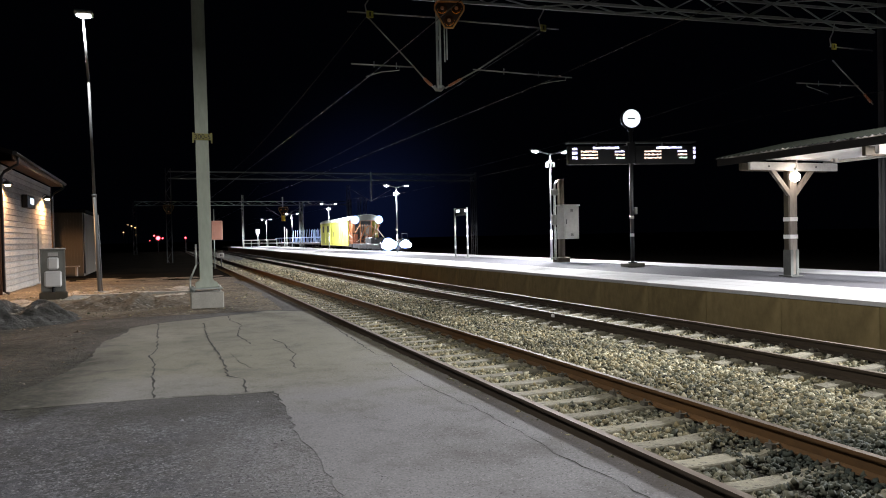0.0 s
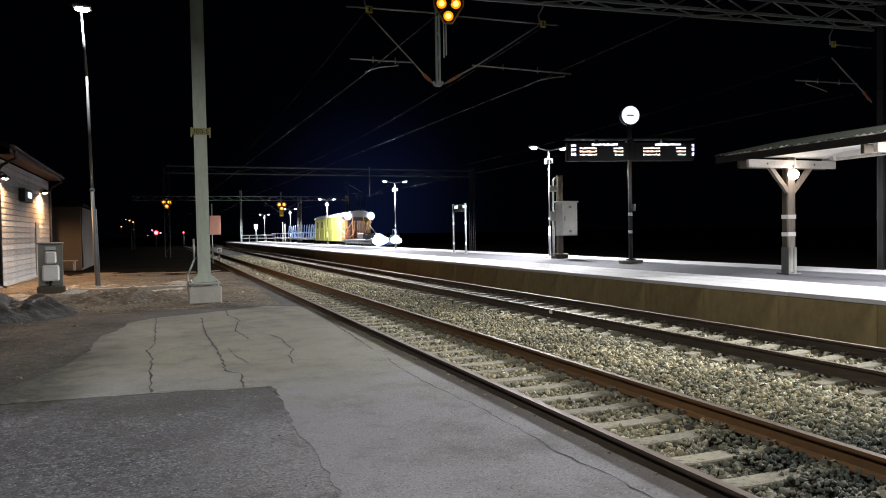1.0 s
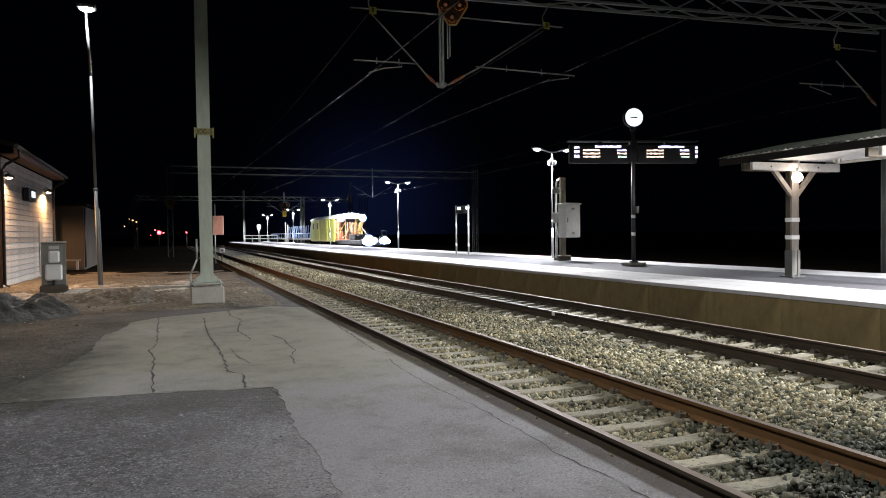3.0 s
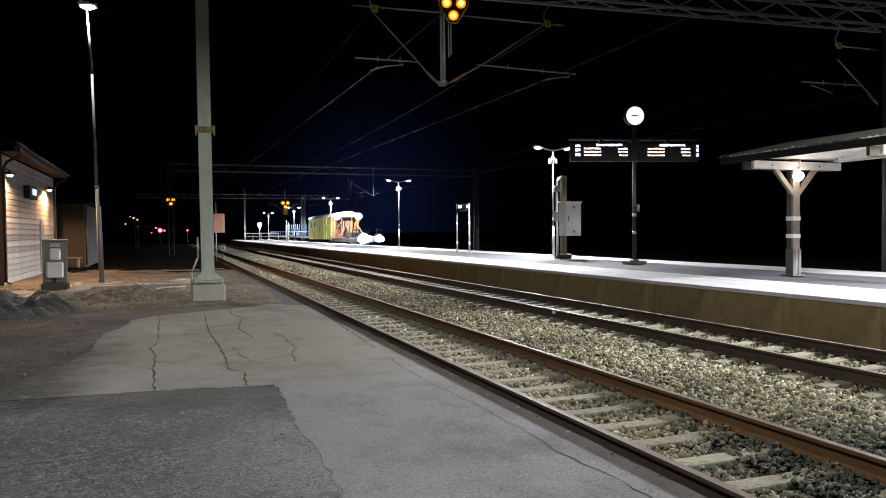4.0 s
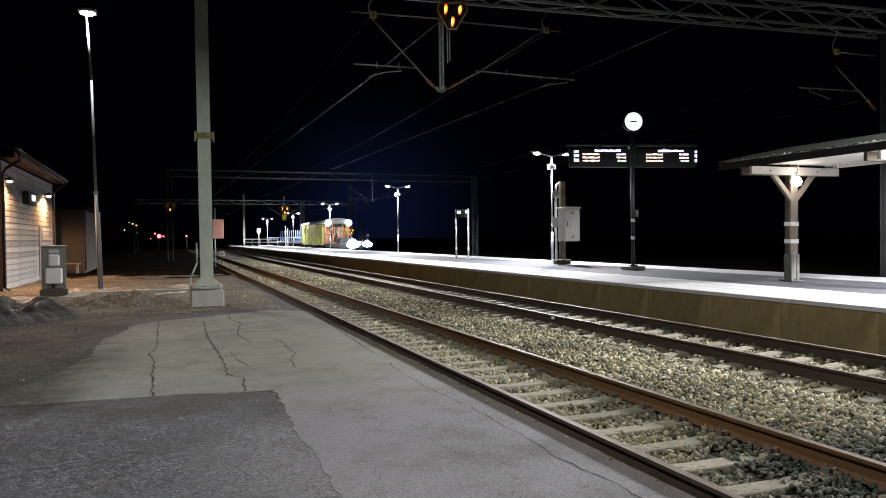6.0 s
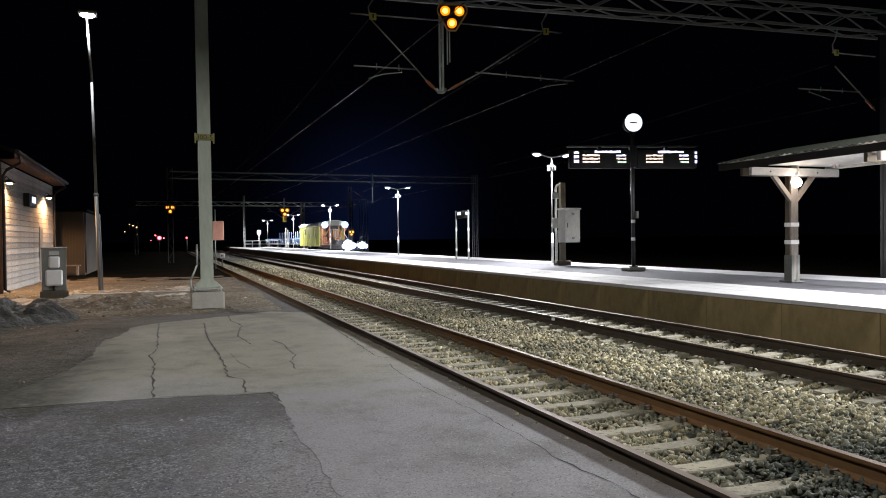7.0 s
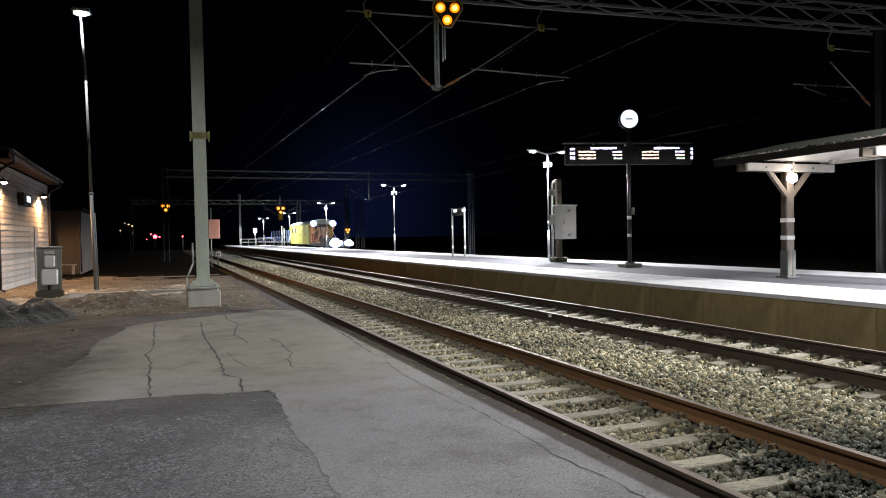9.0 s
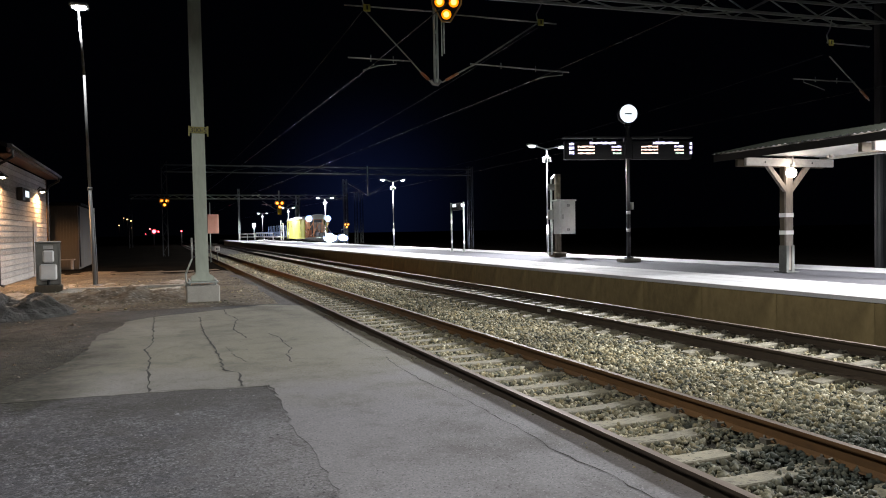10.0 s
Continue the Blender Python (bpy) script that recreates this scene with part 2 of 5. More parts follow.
def stone_material():
    """Crushed rock: each stone takes its own grey, tan or dark tone."""
    m, n, l, p = material("ballast_stone")
    g = n.new("ShaderNodeNewGeometry")
    ramp = n.new("ShaderNodeValToRGB")
    tones = [(0.0, (0.020, 0.022, 0.014)), (0.14, (0.095, 0.098, 0.066)), (0.36, (0.265, 0.235, 0.142)), (0.54, (0.175, 0.180, 0.125)), (0.72, (0.35, 0.285, 0.150)), (0.90, (0.40, 0.37, 0.25)), (1.0, (0.56, 0.52, 0.38))]
    while len(ramp.color_ramp.elements) < len(tones):
        ramp.color_ramp.elements.new(0.5)
    for e, (at, c) in zip(ramp.color_ramp.elements, tones):
        e.position, e.color = at, (*c, 1)
    l.new(g.outputs["Random Per Island"], ramp.inputs[0])
    tc, t, w = n.new("ShaderNodeTexCoord"), n.new("ShaderNodeTexNoise"), n.new("ShaderNodeTexNoise")
    t.inputs["Scale"].default_value, w.inputs["Scale"].default_value = 70, 0.5
    for x in (t, w):
        x.inputs["Detail"].default_value = 5
        l.new(tc.outputs["Object"], x.inputs["Vector"])
    a = n.new("ShaderNodeMath")
    a.operation = "MULTIPLY"
    l.new(t.outputs[0], a.inputs[0])
    l.new(w.outputs[0], a.inputs[1])
    k = n.new("ShaderNodeMapRange")
    k.inputs["From Min"].default_value, k.inputs["From Max"].default_value = 0.14, 0.36
    k.inputs["To Min"].default_value, k.inputs["To Max"].default_value = 0.45, 1.15
    l.new(a.outputs[0], k.inputs["Value"])
    mx = n.new("ShaderNodeVectorMath")
    mx.operation = "SCALE"
    l.new(ramp.outputs[0], mx.inputs[0])
    l.new(k.outputs[0], mx.inputs["Scale"])
    # darker, greenish stones between the rails of the nearer track
    sep, dark_patch, edge = n.new("ShaderNodeVectorMath"), n.new("ShaderNodeMapRange"), n.new("ShaderNodeMix")
    sep.operation = "DISTANCE"
    sep.inputs[1].default_value = (5.15, 4.1, -0.2)
    l.new(tc.outputs["Object"], sep.inputs[0])
    dark_patch.inputs["From Min"].default_value, dark_patch.inputs["From Max"].default_value = 0.75, 1.75
    dark_patch.inputs["To Min"].default_value, dark_patch.inputs["To Max"].default_value = 0.86, 0.0
    l.new(sep.outputs["Value"], dark_patch.inputs["Value"])
    edge.data_type = "RGBA"
    edge.inputs["B"].default_value = (0.016, 0.024, 0.020, 1)
    l.new(dark_patch.outputs[0], edge.inputs["Factor"])
    l.new(mx.outputs[0], edge.inputs["A"])
    l.new(edge.outputs["Result"], p.inputs["Base Color"])
    p.inputs["Roughness"].default_value = 0.85
    return m


M["stone"] = stone_material()


def pavement_material(name, fresh):
    """Asphalt in one of two ages. Grit, blotches, tan dust towards the far end, dark mud at the yard side and a damp strip along the joint."""
    m, n, l, p = material(name)
    tc = n.new("ShaderNodeTexCoord")
    sep = n.new("ShaderNodeSeparateXYZ")
    l.new(tc.outputs["Object"], sep.inputs[0])

    def noise_of(scale, detail=6, rough=0.65):
        t = n.new("ShaderNodeTexNoise")
        t.inputs["Scale"].default_value, t.inputs["Detail"].default_value, t.inputs["Roughness"].default_value = scale, detail, rough
        l.new(tc.outputs["Object"], t.inputs["Vector"])
        return t.outputs[0]

    def ranged(value, lo, hi, to0=0.0, to1=1.0):
        k = n.new("ShaderNodeMapRange")
        k.interpolation_type = "SMOOTHSTEP"
        for key, v in (("From Min", lo), ("From Max", hi), ("To Min", to0), ("To Max", to1)):
            k.inputs[key].default_value = v
        l.new(value, k.inputs["Value"])
        return k.outputs[0]

    def calc(op, a, b):
        k = n.new("ShaderNodeMath")
        k.operation = op
        for i, v in enumerate((a, b)):
            if isinstance(v, (int, float)):
                k.inputs[i].default_value = v
            else:
                l.new(v, k.inputs[i])
        return k.outputs[0]

    def blend(fac, a, b):
        k = n.new("ShaderNodeMix")
        k.data_type = "RGBA"
        l.new(fac, k.inputs["Factor"])
        for key, v in (("A", a), ("B", b)):
            if isinstance(v, tuple):
                k.inputs[key].default_value = (*v, 1)
            else:
                l.new(v, k.inputs[key])
        return k.outputs["Result"]

    wide, blot, fine, grit = noise_of(0.55), noise_of(2.2), noise_of(42), noise_of(130, 4)
    yy = calc("ADD", sep.outputs[1], calc("MULTIPLY", calc("SUBTRACT", wide, 0.5), 7.0))
    xx = calc("ADD", sep.outputs[0], calc("MULTIPLY", calc("SUBTRACT", blot, 0.5), 2.6))
    tan_side = ranged(yy, 7.0, 11.5)
    if fresh:
        base = blend(ranged(fine, 0.36, 0.66), (0.120, 0.117, 0.122), (0.170, 0.166, 0.174))
        base = blend(tan_side, base, blend(ranged(fine, 0.25, 0.75), (0.152, 0.144, 0.108), (0.190, 0.181, 0.137)))
    else:
        clump = calc("ADD", calc("MULTIPLY", noise_of(11), 0.6), calc("MULTIPLY", noise_of(27), 0.4))
        base = blend(ranged(fine, 0.36, 0.66), (0.034, 0.034, 0.039), (0.175, 0.175, 0.195))
        base = blend(ranged(clump, 0.455, 0.56, 0.0, 0.88), base, (0.026, 0.026, 0.027))
        base = blend(ranged(noise_of(1.3), 0.46, 0.62, 0.0, 0.55), base, (0.052, 0.052, 0.062))
        # towards the old joint the two surfaces wear into one
        worn = calc("MULTIPLY", ranged(xx, -0.4, 1.0), ranged(sep.outputs[1], 8.4, 6.4))
        base = blend(calc("MULTIPLY", worn, 0.95), base, blend(ranged(fine, 0.36, 0.66), (0.110, 0.107, 0.110), (0.190, 0.186, 0.194)))
    base = blend(ranged(blot, 0.47, 0.70, 0.0, 0.34 if fresh else 0.6), base, (0.06, 0.057, 0.055))
    base = blend(ranged(wide, 0.47, 0.70, 0.0, 0.42 if fresh else 0.55), base, (0.075, 0.070, 0.064) if fresh else (0.055, 0.052, 0.052))
    v = n.new("ShaderNodeTexVoronoi")
    v.inputs["Scale"].default_value = 95 if fresh else 60
    l.new(tc.outputs["Object"], v.inputs["Vector"])
    c = n.new("ShaderNodeSeparateColor")
    l.new(v.outputs["Color"], c.inputs[0])
    base = blend(ranged(c.outputs[0], 0.93 if fresh else 0.92, 1.0, 0, 0.7), base, (0.26, 0.255, 0.265))
    base = blend(ranged(c.outputs[1], 0.88 if fresh else 0.80, 1.0, 0, 0.7), base, (0.025, 0.024, 0.025))
    mud = ranged(xx, -0.2 if fresh else 0.4, -1.7 if fresh else -0.9)
    far = ranged(yy, 8.6, 9.8)
    mud = calc("MULTIPLY", mud, far)
    # wet mud with a clear edge
    clod = calc("ADD", calc("MULTIPLY", noise_of(5.0), 0.5), calc("MULTIPLY", noise_of(17), 0.5))
    earth = blend(ranged(clod, 0.42, 0.58), (0.007, 0.0075, 0.0045), (0.034, 0.033, 0.022))
    earth = blend(ranged(clod, 0.58, 0.68, 0, 0.5), earth, (0.115, 0.105, 0.080))
    base = blend(mud, base, earth)
    if not fresh:
        strip = calc("MULTIPLY", ranged(yy, 6.8, 8.6), ranged(sep.outputs[0], -2.0, 0.2))
        base = blend(calc("MULTIPLY", strip, 0.75), base, (0.050, 0.047, 0.043))
    # rust carried from the rail
    base = blend(calc("MULTIPLY", ranged(calc("ADD", sep.outputs[0], calc("MULTIPLY", calc("SUBTRACT", blot, 0.5), 0.35)), 3.10, 3.42), 0.32), base, (0.150, 0.118, 0.092))
    l.new(base, p.inputs["Base Color"])
    l.new(ranged(wide, 0.3, 0.7, 0.65, 0.9), p.inputs["Roughness"])
    p.inputs["Specular IOR Level"].default_value = 0.35
    b = n.new("ShaderNodeBump")
    b.inputs["Strength"].default_value, b.inputs["Distance"].default_value = (0.22, 0.005) if fresh else (1.0, 0.02)
    relief = calc("MULTIPLY", calc("MULTIPLY", clod, mud), 4.0)
    if not fresh:
        relief = calc("ADD", relief, calc("MULTIPLY", clump, 1.6))
    l.new(calc("ADD", relief, calc("ADD", calc("MULTIPLY", fine, 0.7), calc("MULTIPLY", grit, 0.5))), b.inputs["Height"])
    l.new(b.outputs[0], p.inputs["Normal"])
    return m


M["coarse"] = pavement_material("coarse_asphalt", False)
M["smooth"] = pavement_material("smooth_asphalt", True)


# ---------------------------------------------------------------- shape helpers
def box(bm, x0, x1, y0, y1, z0, z1, bevel=0.0, m=None, slot=0):
    b = bmesh.new() if (bevel or m) else bm
    vs = [b.verts.new((x, y, z)) for x in (x0, x1) for y in (y0, y1) for z in (z0, z1)]
    fs = [b.faces.new([vs[i] for i in q]) for q in ((0, 1, 3, 2), (4, 6, 7, 5), (0, 4, 5, 1), (2, 3, 7, 6), (0, 2, 6, 4), (1, 5, 7, 3))]
    for f in fs:
        f.material_index = slot
    if b is not bm:
        if bevel:
            bmesh.ops.bevel(b, geom=b.edges[:], offset=bevel, segments=1, affect="EDGES")
        if m:
            b.transform(m)
        for f in b.faces:
            f.material_index = slot
        join(bm, b)
    return bm


def join(bm, b):
    tmp = bpy.data.meshes.new("tmp")
    b.to_mesh(tmp)
    b.free()
    bm.from_mesh(tmp)
    bpy.data.meshes.remove(tmp)


def tube(bm, pts, r, seg=8, r1=None, slot=0):
    """A round bar through the points, closed at both ends; r1: its radius at the far end."""
    pts = [Vector(p) for p in pts]
    rings = []
    for i, p in enumerate(pts):
        d = (pts[min(i + 1, len(pts) - 1)] - pts[max(i - 1, 0)]).normalized()
        side = d.cross(Vector((0, 0, 1)) if abs(d.z) < 0.9 else Vector((0, 1, 0))).normalized()
        up = side.cross(d)
        rad = r if r1 is None else r + (r1 - r) * i / (len(pts) - 1)
        rings.append([bm.verts.new(p + rad * (math.cos(a) * side + math.sin(a) * up)) for a in (2 * math.pi * k / seg for k in range(seg))])
    for a, b in zip(rings, rings[1:]):
        for k in range(seg):
            f = bm.faces.new((a[k], a[(k + 1) % seg], b[(k + 1) % seg], b[k]))
            f.smooth, f.material_index = seg > 5, slot
    for ring in (rings[0][::-1], rings[-1]):
        bm.faces.new(ring).material_index = slot
    return bm


def ball(bm, c, r, squash=1.0, u=16, v=10):
    b = bmesh.new()
    bmesh.ops.create_uvsphere(b, u_segments=u, v_segments=v, radius=r)
    b.transform(Matrix.Translation(c) @ Matrix.Diagonal((1, 1, squash, 1)))
    for f in b.faces:
        f.smooth = True
    join(bm, b)
    return bm


def bar(bm, a, b, w, h):
    """A rectangular bar from a to b."""
    a, b = Vector(a), Vector(b)
    m = Matrix.Translation(a) @ (b - a).to_track_quat("Y", "Z").to_matrix().to_4x4()
    return box(bm, -w / 2, w / 2, 0, (b - a).length, -h / 2, h / 2, m=m)


def new_bm():
    return bmesh.new()


def mesh_of(bm, materials):
    bmesh.ops.recalc_face_normals(bm, faces=bm.faces[:])
    data = bpy.data.meshes.new("mesh")
    bm.to_mesh(data)
    bm.free()
    for m in materials if isinstance(materials, (list, tuple)) else [materials]:
        data.materials.append(m)
    return data


def part(name, bm, mat, parent, label="", at=None):
    """One mesh under a thing or a part."""
    ob = new(name, bm if isinstance(bm, bpy.types.Mesh) else mesh_of(bm, mat))
    ob.parent = parent
    if at is not None:
        ob.matrix_basis = at
    return tagged(ob, label)


def thing(name, label, category, at=None, group="", kind=""):
    ob = new(name)
    ob.empty_display_size = 0.2
    if at is not None:
        ob.matrix_basis = at
    return tagged(ob, label, category, group, kind)


def solid(name, bm, mat, label, category, group="", kind="", at=None):
    ob = new(name, mesh_of(bm, mat))
    if at is not None:
        ob.matrix_basis = at
    return tagged(ob, label, category, group, kind)


def lamp(name, where, watts, colour, size=0.15, spot=None, target=None):
    data = bpy.data.lights.new(name, "SPOT" if spot else "POINT")
    data.energy, data.color, data.shadow_soft_size = watts, colour, size
    if spot:
        data.spot_size, data.spot_blend = radians(spot), 0.25 if spot > 150 else 0.6
    ob = new(name, data)
    ob.matrix_basis = look(where, target or (where[0] + 0.001, where[1], where[2] - 1))
    return ob


WHITE, WARM = (0.97, 0.975, 1.0), (1.0, 0.52, 0.22)
rng = np.random.default_rng(7)


# ---------------------------------------------------------------- ground
def grid_sheet(x0, x1, y0, y1, nx, ny, height):
    bm = new_bm()
    vs = [[bm.verts.new((x, y, height(x, y))) for x in np.linspace(x0, x1, nx + 1)] for y in np.linspace(y0, y1, ny + 1)]
    for a, b in zip(vs, vs[1:]):
        for k in range(nx):
            bm.faces.new((a[k], a[k + 1], b[k + 1], b[k])).smooth = True
    return bm


def slab_sheet(outline, z, thick):
    """A flat slab with the given outline."""
    bm = new_bm()
    top = [bm.verts.new((x, y, z)) for x, y in outline]
    low = [bm.verts.new((x, y, z - thick)) for x, y in outline]
    bm.faces.new(top)
    for k in range(len(top)):
        i = (k + 1) % len(top)
        bm.faces.new((top[k], low[k], low[i], top[i]))
    return bm


def ragged(points, step, amount):
    """The line through the points, cut fine and made uneven."""
    out = []
    for (xa, ya), (xb, yb) in zip(points, points[1:]):
        n = max(1, int(math.hypot(xb - xa, yb - ya) / step))
        for k in range(n):
            f = k / n
            out.append((xa + (xb - xa) * f + random.uniform(-amount, amount), ya + (yb - ya) * f + random.uniform(-amount, amount)))
    out.append(points[-1])
    return out


def build_ground():
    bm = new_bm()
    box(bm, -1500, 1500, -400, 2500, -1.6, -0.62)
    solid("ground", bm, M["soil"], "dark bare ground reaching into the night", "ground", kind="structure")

    edge = ragged([(3.44, -14), (3.44, 34)], 0.22, 0.018)
    bm = slab_sheet([(-30, -14), *edge, (-30, 34)], ASPHALT_Z - 0.004, 0.45)
    solid("pavement", bm, M["coarse"], "worn coarse grey asphalt with loose grit", "asphalt", kind="structure")
    ring = ragged([(3.43, -6), (3.43, 18.5), (2.5, 19.3), (1.39, 18.6), (-0.25, 17.7), (-0.77, 17.0), (-0.78, 16.4), (-0.90, 15.7), (-1.14, 14.95), (-1.18, 13.1), (-1.40, 11.6), (-1.9, 10.2), (-3.2, 9.7), (-3.0, 9.35), (-1.5, 9.32), (-0.2, 9.22), (1.16, 8.98), (1.20, 8.0), (1.12, 7.1), (1.16, 6.0), (1.13, 5.1), (1.1, -6)], 0.13, 0.028)
    pave = solid("pavement_patch", slab_sheet(ring, ASPHALT_Z, 0.3), M["smooth"], "smoother pale asphalt slab with dark cracks", "asphalt", kind="structure")
    for pts, w in (
        ([(-0.2, 17.8), (-0.19, 13.35), (-0.3, 12.6), (-0.2, 11.9), (-0.22, 11.0), (-0.18, 9.25)], 0.026),
        ([(0.75, 17.2), (0.70, 14.0), (0.78, 12.2), (0.76, 10.8), (0.74, 10.3), (0.92, 10.0), (0.89, 9.6), (0.87, 9.1)], 0.030),
        ([(1.39, 18.5), (1.35, 17.4), (1.50, 16.4), (1.25, 14.6), (1.32, 13.9), (1.36, 13.3)], 0.028),
        ([(0.95, 12.4), (1.0, 11.4), (1.1, 10.8)], 0.014),
        ([(1.80, 13.7), (1.92, 12.9), (1.86, 12.2), (1.92, 11.8), (1.74, 11.2), (1.70, 10.5)], 0.022),
        ([(3.31, 17.3), (3.15, 13.1), (3.04, 11.1), (3.22, 10.8)], 0.025),
        ([(3.02, 10.3), (2.97, 9.5), (2.965, 8.5), (2.99, 7.8), (3.055, 7.0), (3.045, 6.4), (3.03, 5.7), (3.005, 5.25), (3.07, 4.6), (3.06, 3.6)], 0.012),
        ([(-0.1, 9.24), (1.17, 9.0), (1.20, 8.4)], 0.022),
        ([(-0.25, 17.75), (1.39, 18.65), (2.5, 19.35), (3.4, 18.6)], 0.05),
    ):
        line = ragged(pts, 0.12, 0.022)
        bm = new_bm()
        prev = None
        for k, (x, y) in enumerate(line):
            ww = w * random.uniform(0.2, 1.4)
            pair = [bm.verts.new((x - ww / 2, y, ASPHALT_Z + 0.0035)), bm.verts.new((x + ww / 2, y + ww * 0.6, ASPHALT_Z + 0.0035))]
            if prev:
                bm.faces.new((prev[0], prev[1], pair[1], pair[0]))
            prev = pair
        part("crack", bm, M["crack"], pave)
    yard = grid_sheet(-30, 3.3, 19.4, 47, 60, 70, lambda x, y: ASPHALT_Z + 0.004 + min(1, (y - 19.4) / 4) * (0.02 + 0.05 * noise.noise(Vector((x * 0.45, y * 0.35, 3.0)))) - (0.06 if x > 3.0 else 0) - max(0, (y - 36) / 11) * 0.16 + (0.05 * noise.noise(Vector((x * 1.3, y * 0.8, 8.0))) if y > 36 else 0))
    solid("yard_surface", yard, M["yard"], "uneven gravel and dirt yard under warm light", "gravel yard", kind="structure")
    # near-black sheet: the far yard's lack of light is put into its colour
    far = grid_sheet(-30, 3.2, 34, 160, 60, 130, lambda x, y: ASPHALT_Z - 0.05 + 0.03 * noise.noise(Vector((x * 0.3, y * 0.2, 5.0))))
    solid("yard_surface", far, M["soil"], "far yard along the side track, near-black for the unlit distance", "cinder yard", kind="structure")
    crust = grid_sheet(-6.5, 1.0, 24.2, 31.0, 120, 110, lambda x, y: ASPHALT_Z - 0.005 + 0.13 * noise.noise(Vector((x * 0.9, y * 0.55, 9.0))) + 0.05 * noise.noise(Vector((x * 3.5, y * 2.4, 2.0))) + 0.02 * noise.noise(Vector((x * 11, y * 9, 2.0))))
    solid("snow_crust", crust, M["snow"], "patchy dirty snow left on the yard", "snow", kind="structure")


def scatter(name, label, x, y, z, r, mat, squash=0.6):
    """Many small angular stones in one mesh."""
    n = len(x)
    base = np.array([(1, 0, 0), (-1, 0, 0), (0, 1, 0), (0, -1, 0), (0, 0, squash), (0, 0, -squash)], float)
    faces = np.array([(0, 2, 4), (2, 1, 4), (1, 3, 4), (3, 0, 4), (2, 0, 5), (1, 2, 5), (3, 1, 5), (0, 3, 5)])
    a = rng.uniform(0, 6.28, n)
    v = base[None] * rng.uniform(0.6, 1.3, (n, 6, 1)) * r[:, None, None]
    c, s = np.cos(a)[:, None], np.sin(a)[:, None]
    v = np.stack([v[..., 0] * c - v[..., 1] * s + x[:, None], v[..., 0] * s + v[..., 1] * c + y[:, None], v[..., 2] + z[:, None]], -1)
    data = bpy.data.meshes.new(name)
    data.from_pydata(v.reshape(-1, 3).tolist(), [], (faces[None] + (np.arange(n) * 6)[:, None, None]).reshape(-1, 3).tolist())
    data.materials.append(mat)
    return tagged(new(name, data), label, "grit", kind="stuff")


def build_grit():
    n = 12000
    x, y = rng.uniform(-5.5, 1.2, n), 2.6 + 6.4 * rng.beta(1.1, 1.3, n)
    scatter("grit", "loose pale grit on the coarse asphalt", x, y, np.full(n, ASPHALT_Z - 0.004), 0.0042 * rng.lognormal(0, 0.55, n), M["chip"])
    n = 1500
    x, y = rng.uniform(1.2, 3.4, n), rng.uniform(2.8, 19, n)
    scatter("grit", "sparse fine grit on the smooth asphalt", x, y, np.full(n, ASPHALT_Z + 0.001), 0.0040 * rng.lognormal(0, 0.45, n), M["chip"])
    n = 900
    x, y = rng.uniform(-5.0, -1.15, n), rng.uniform(10.6, 19.5, n)
    scatter("mud_clods", "small clods and stones in the wet mud", x, y, np.full(n, ASPHALT_Z - 0.004), 0.011 * rng.lognormal(0, 0.6, n), M["yard"])
    n = 350
    y = rng.uniform(3, 26, n)
    x = 3.42 - np.abs(rng.normal(0, 0.06, n))
    scatter("grit", "small stones lying along the asphalt edge", x, y, np.full(n, ASPHALT_Z + 0.004), 0.009 * rng.lognormal(0, 0.45, n), M["stone"])
    n = 5000
    x, y = rng.uniform(-7, 2.9, n), rng.uniform(19.6, 32, n)
    scatter("gravel", "scattered gravel over the dirt yard", x, y, np.full(n, ASPHALT_Z + 0.035), 0.012 * rng.lognormal(0, 0.5, n), M["stone"])


def build_slush():
    def heap(x0, y0, rx, ry, h, seed, lumps):
        def z(x, y):
            d = ((x - x0) / rx) ** 2 + ((y - y0) / ry) ** 2
            rough = 0.60 + 0.55 * noise.noise(Vector((x * 1.7, y * 1.2, seed))) + 0.30 * abs(noise.noise(Vector((x * 2.9, y * 2.2, seed)))) + lumps * (noise.noise(Vector((x * 5.0, y * 3.2, seed))) + 0.3 * noise.noise(Vector((x * 14, y * 11, seed))))
            return ASPHALT_Z - 0.05 + h * max(0, 1 - d) ** 0.8 * max(0.15, rough) if d < 1 else ASPHALT_Z - 0.08
        return grid_sheet(x0 - rx, x0 + rx, y0 - ry, y0 + ry, 110, 100, z)
    solid("slush_pile", heap(-4.0, 20.0, 2.1, 1.9, 0.74, 1.0, 0.16), M["slush"], "heap of dark dirty melting slush", "slush pile")
    solid("dirt_ridge", heap(-1.3, 23.9, 2.7, 2.8, 0.36, 4.0, 0.05), M["yard"], "low ridge of gravel and dirt", "dirt ridge")
    bm = new_bm()
    for k in range(9):
        x = -3.0 + k * 0.42
        box(bm, x, x + 0.41, 27.5, 27.75, -0.3, 0.0 + random.uniform(-0.015, 0.01), bevel=0.01)
    solid("kerb", bm, M["plinth"], "low worn concrete kerb across the yard", "kerb", kind="structure")


# ---------------------------------------------------------------- tracks
RAIL_PROFILE = [(-0.036, 0), (0.036, 0), (0.036, -0.028), (0.030, -0.04), (0.009, -0.052), (0.009, -0.135), (0.070, -0.155), (0.075, -0.170), (-0.075, -0.170), (-0.070, -0.155), (-0.009, -0.135), (-0.009, -0.052), (-0.030, -0.04), (-0.036, -0.028)]


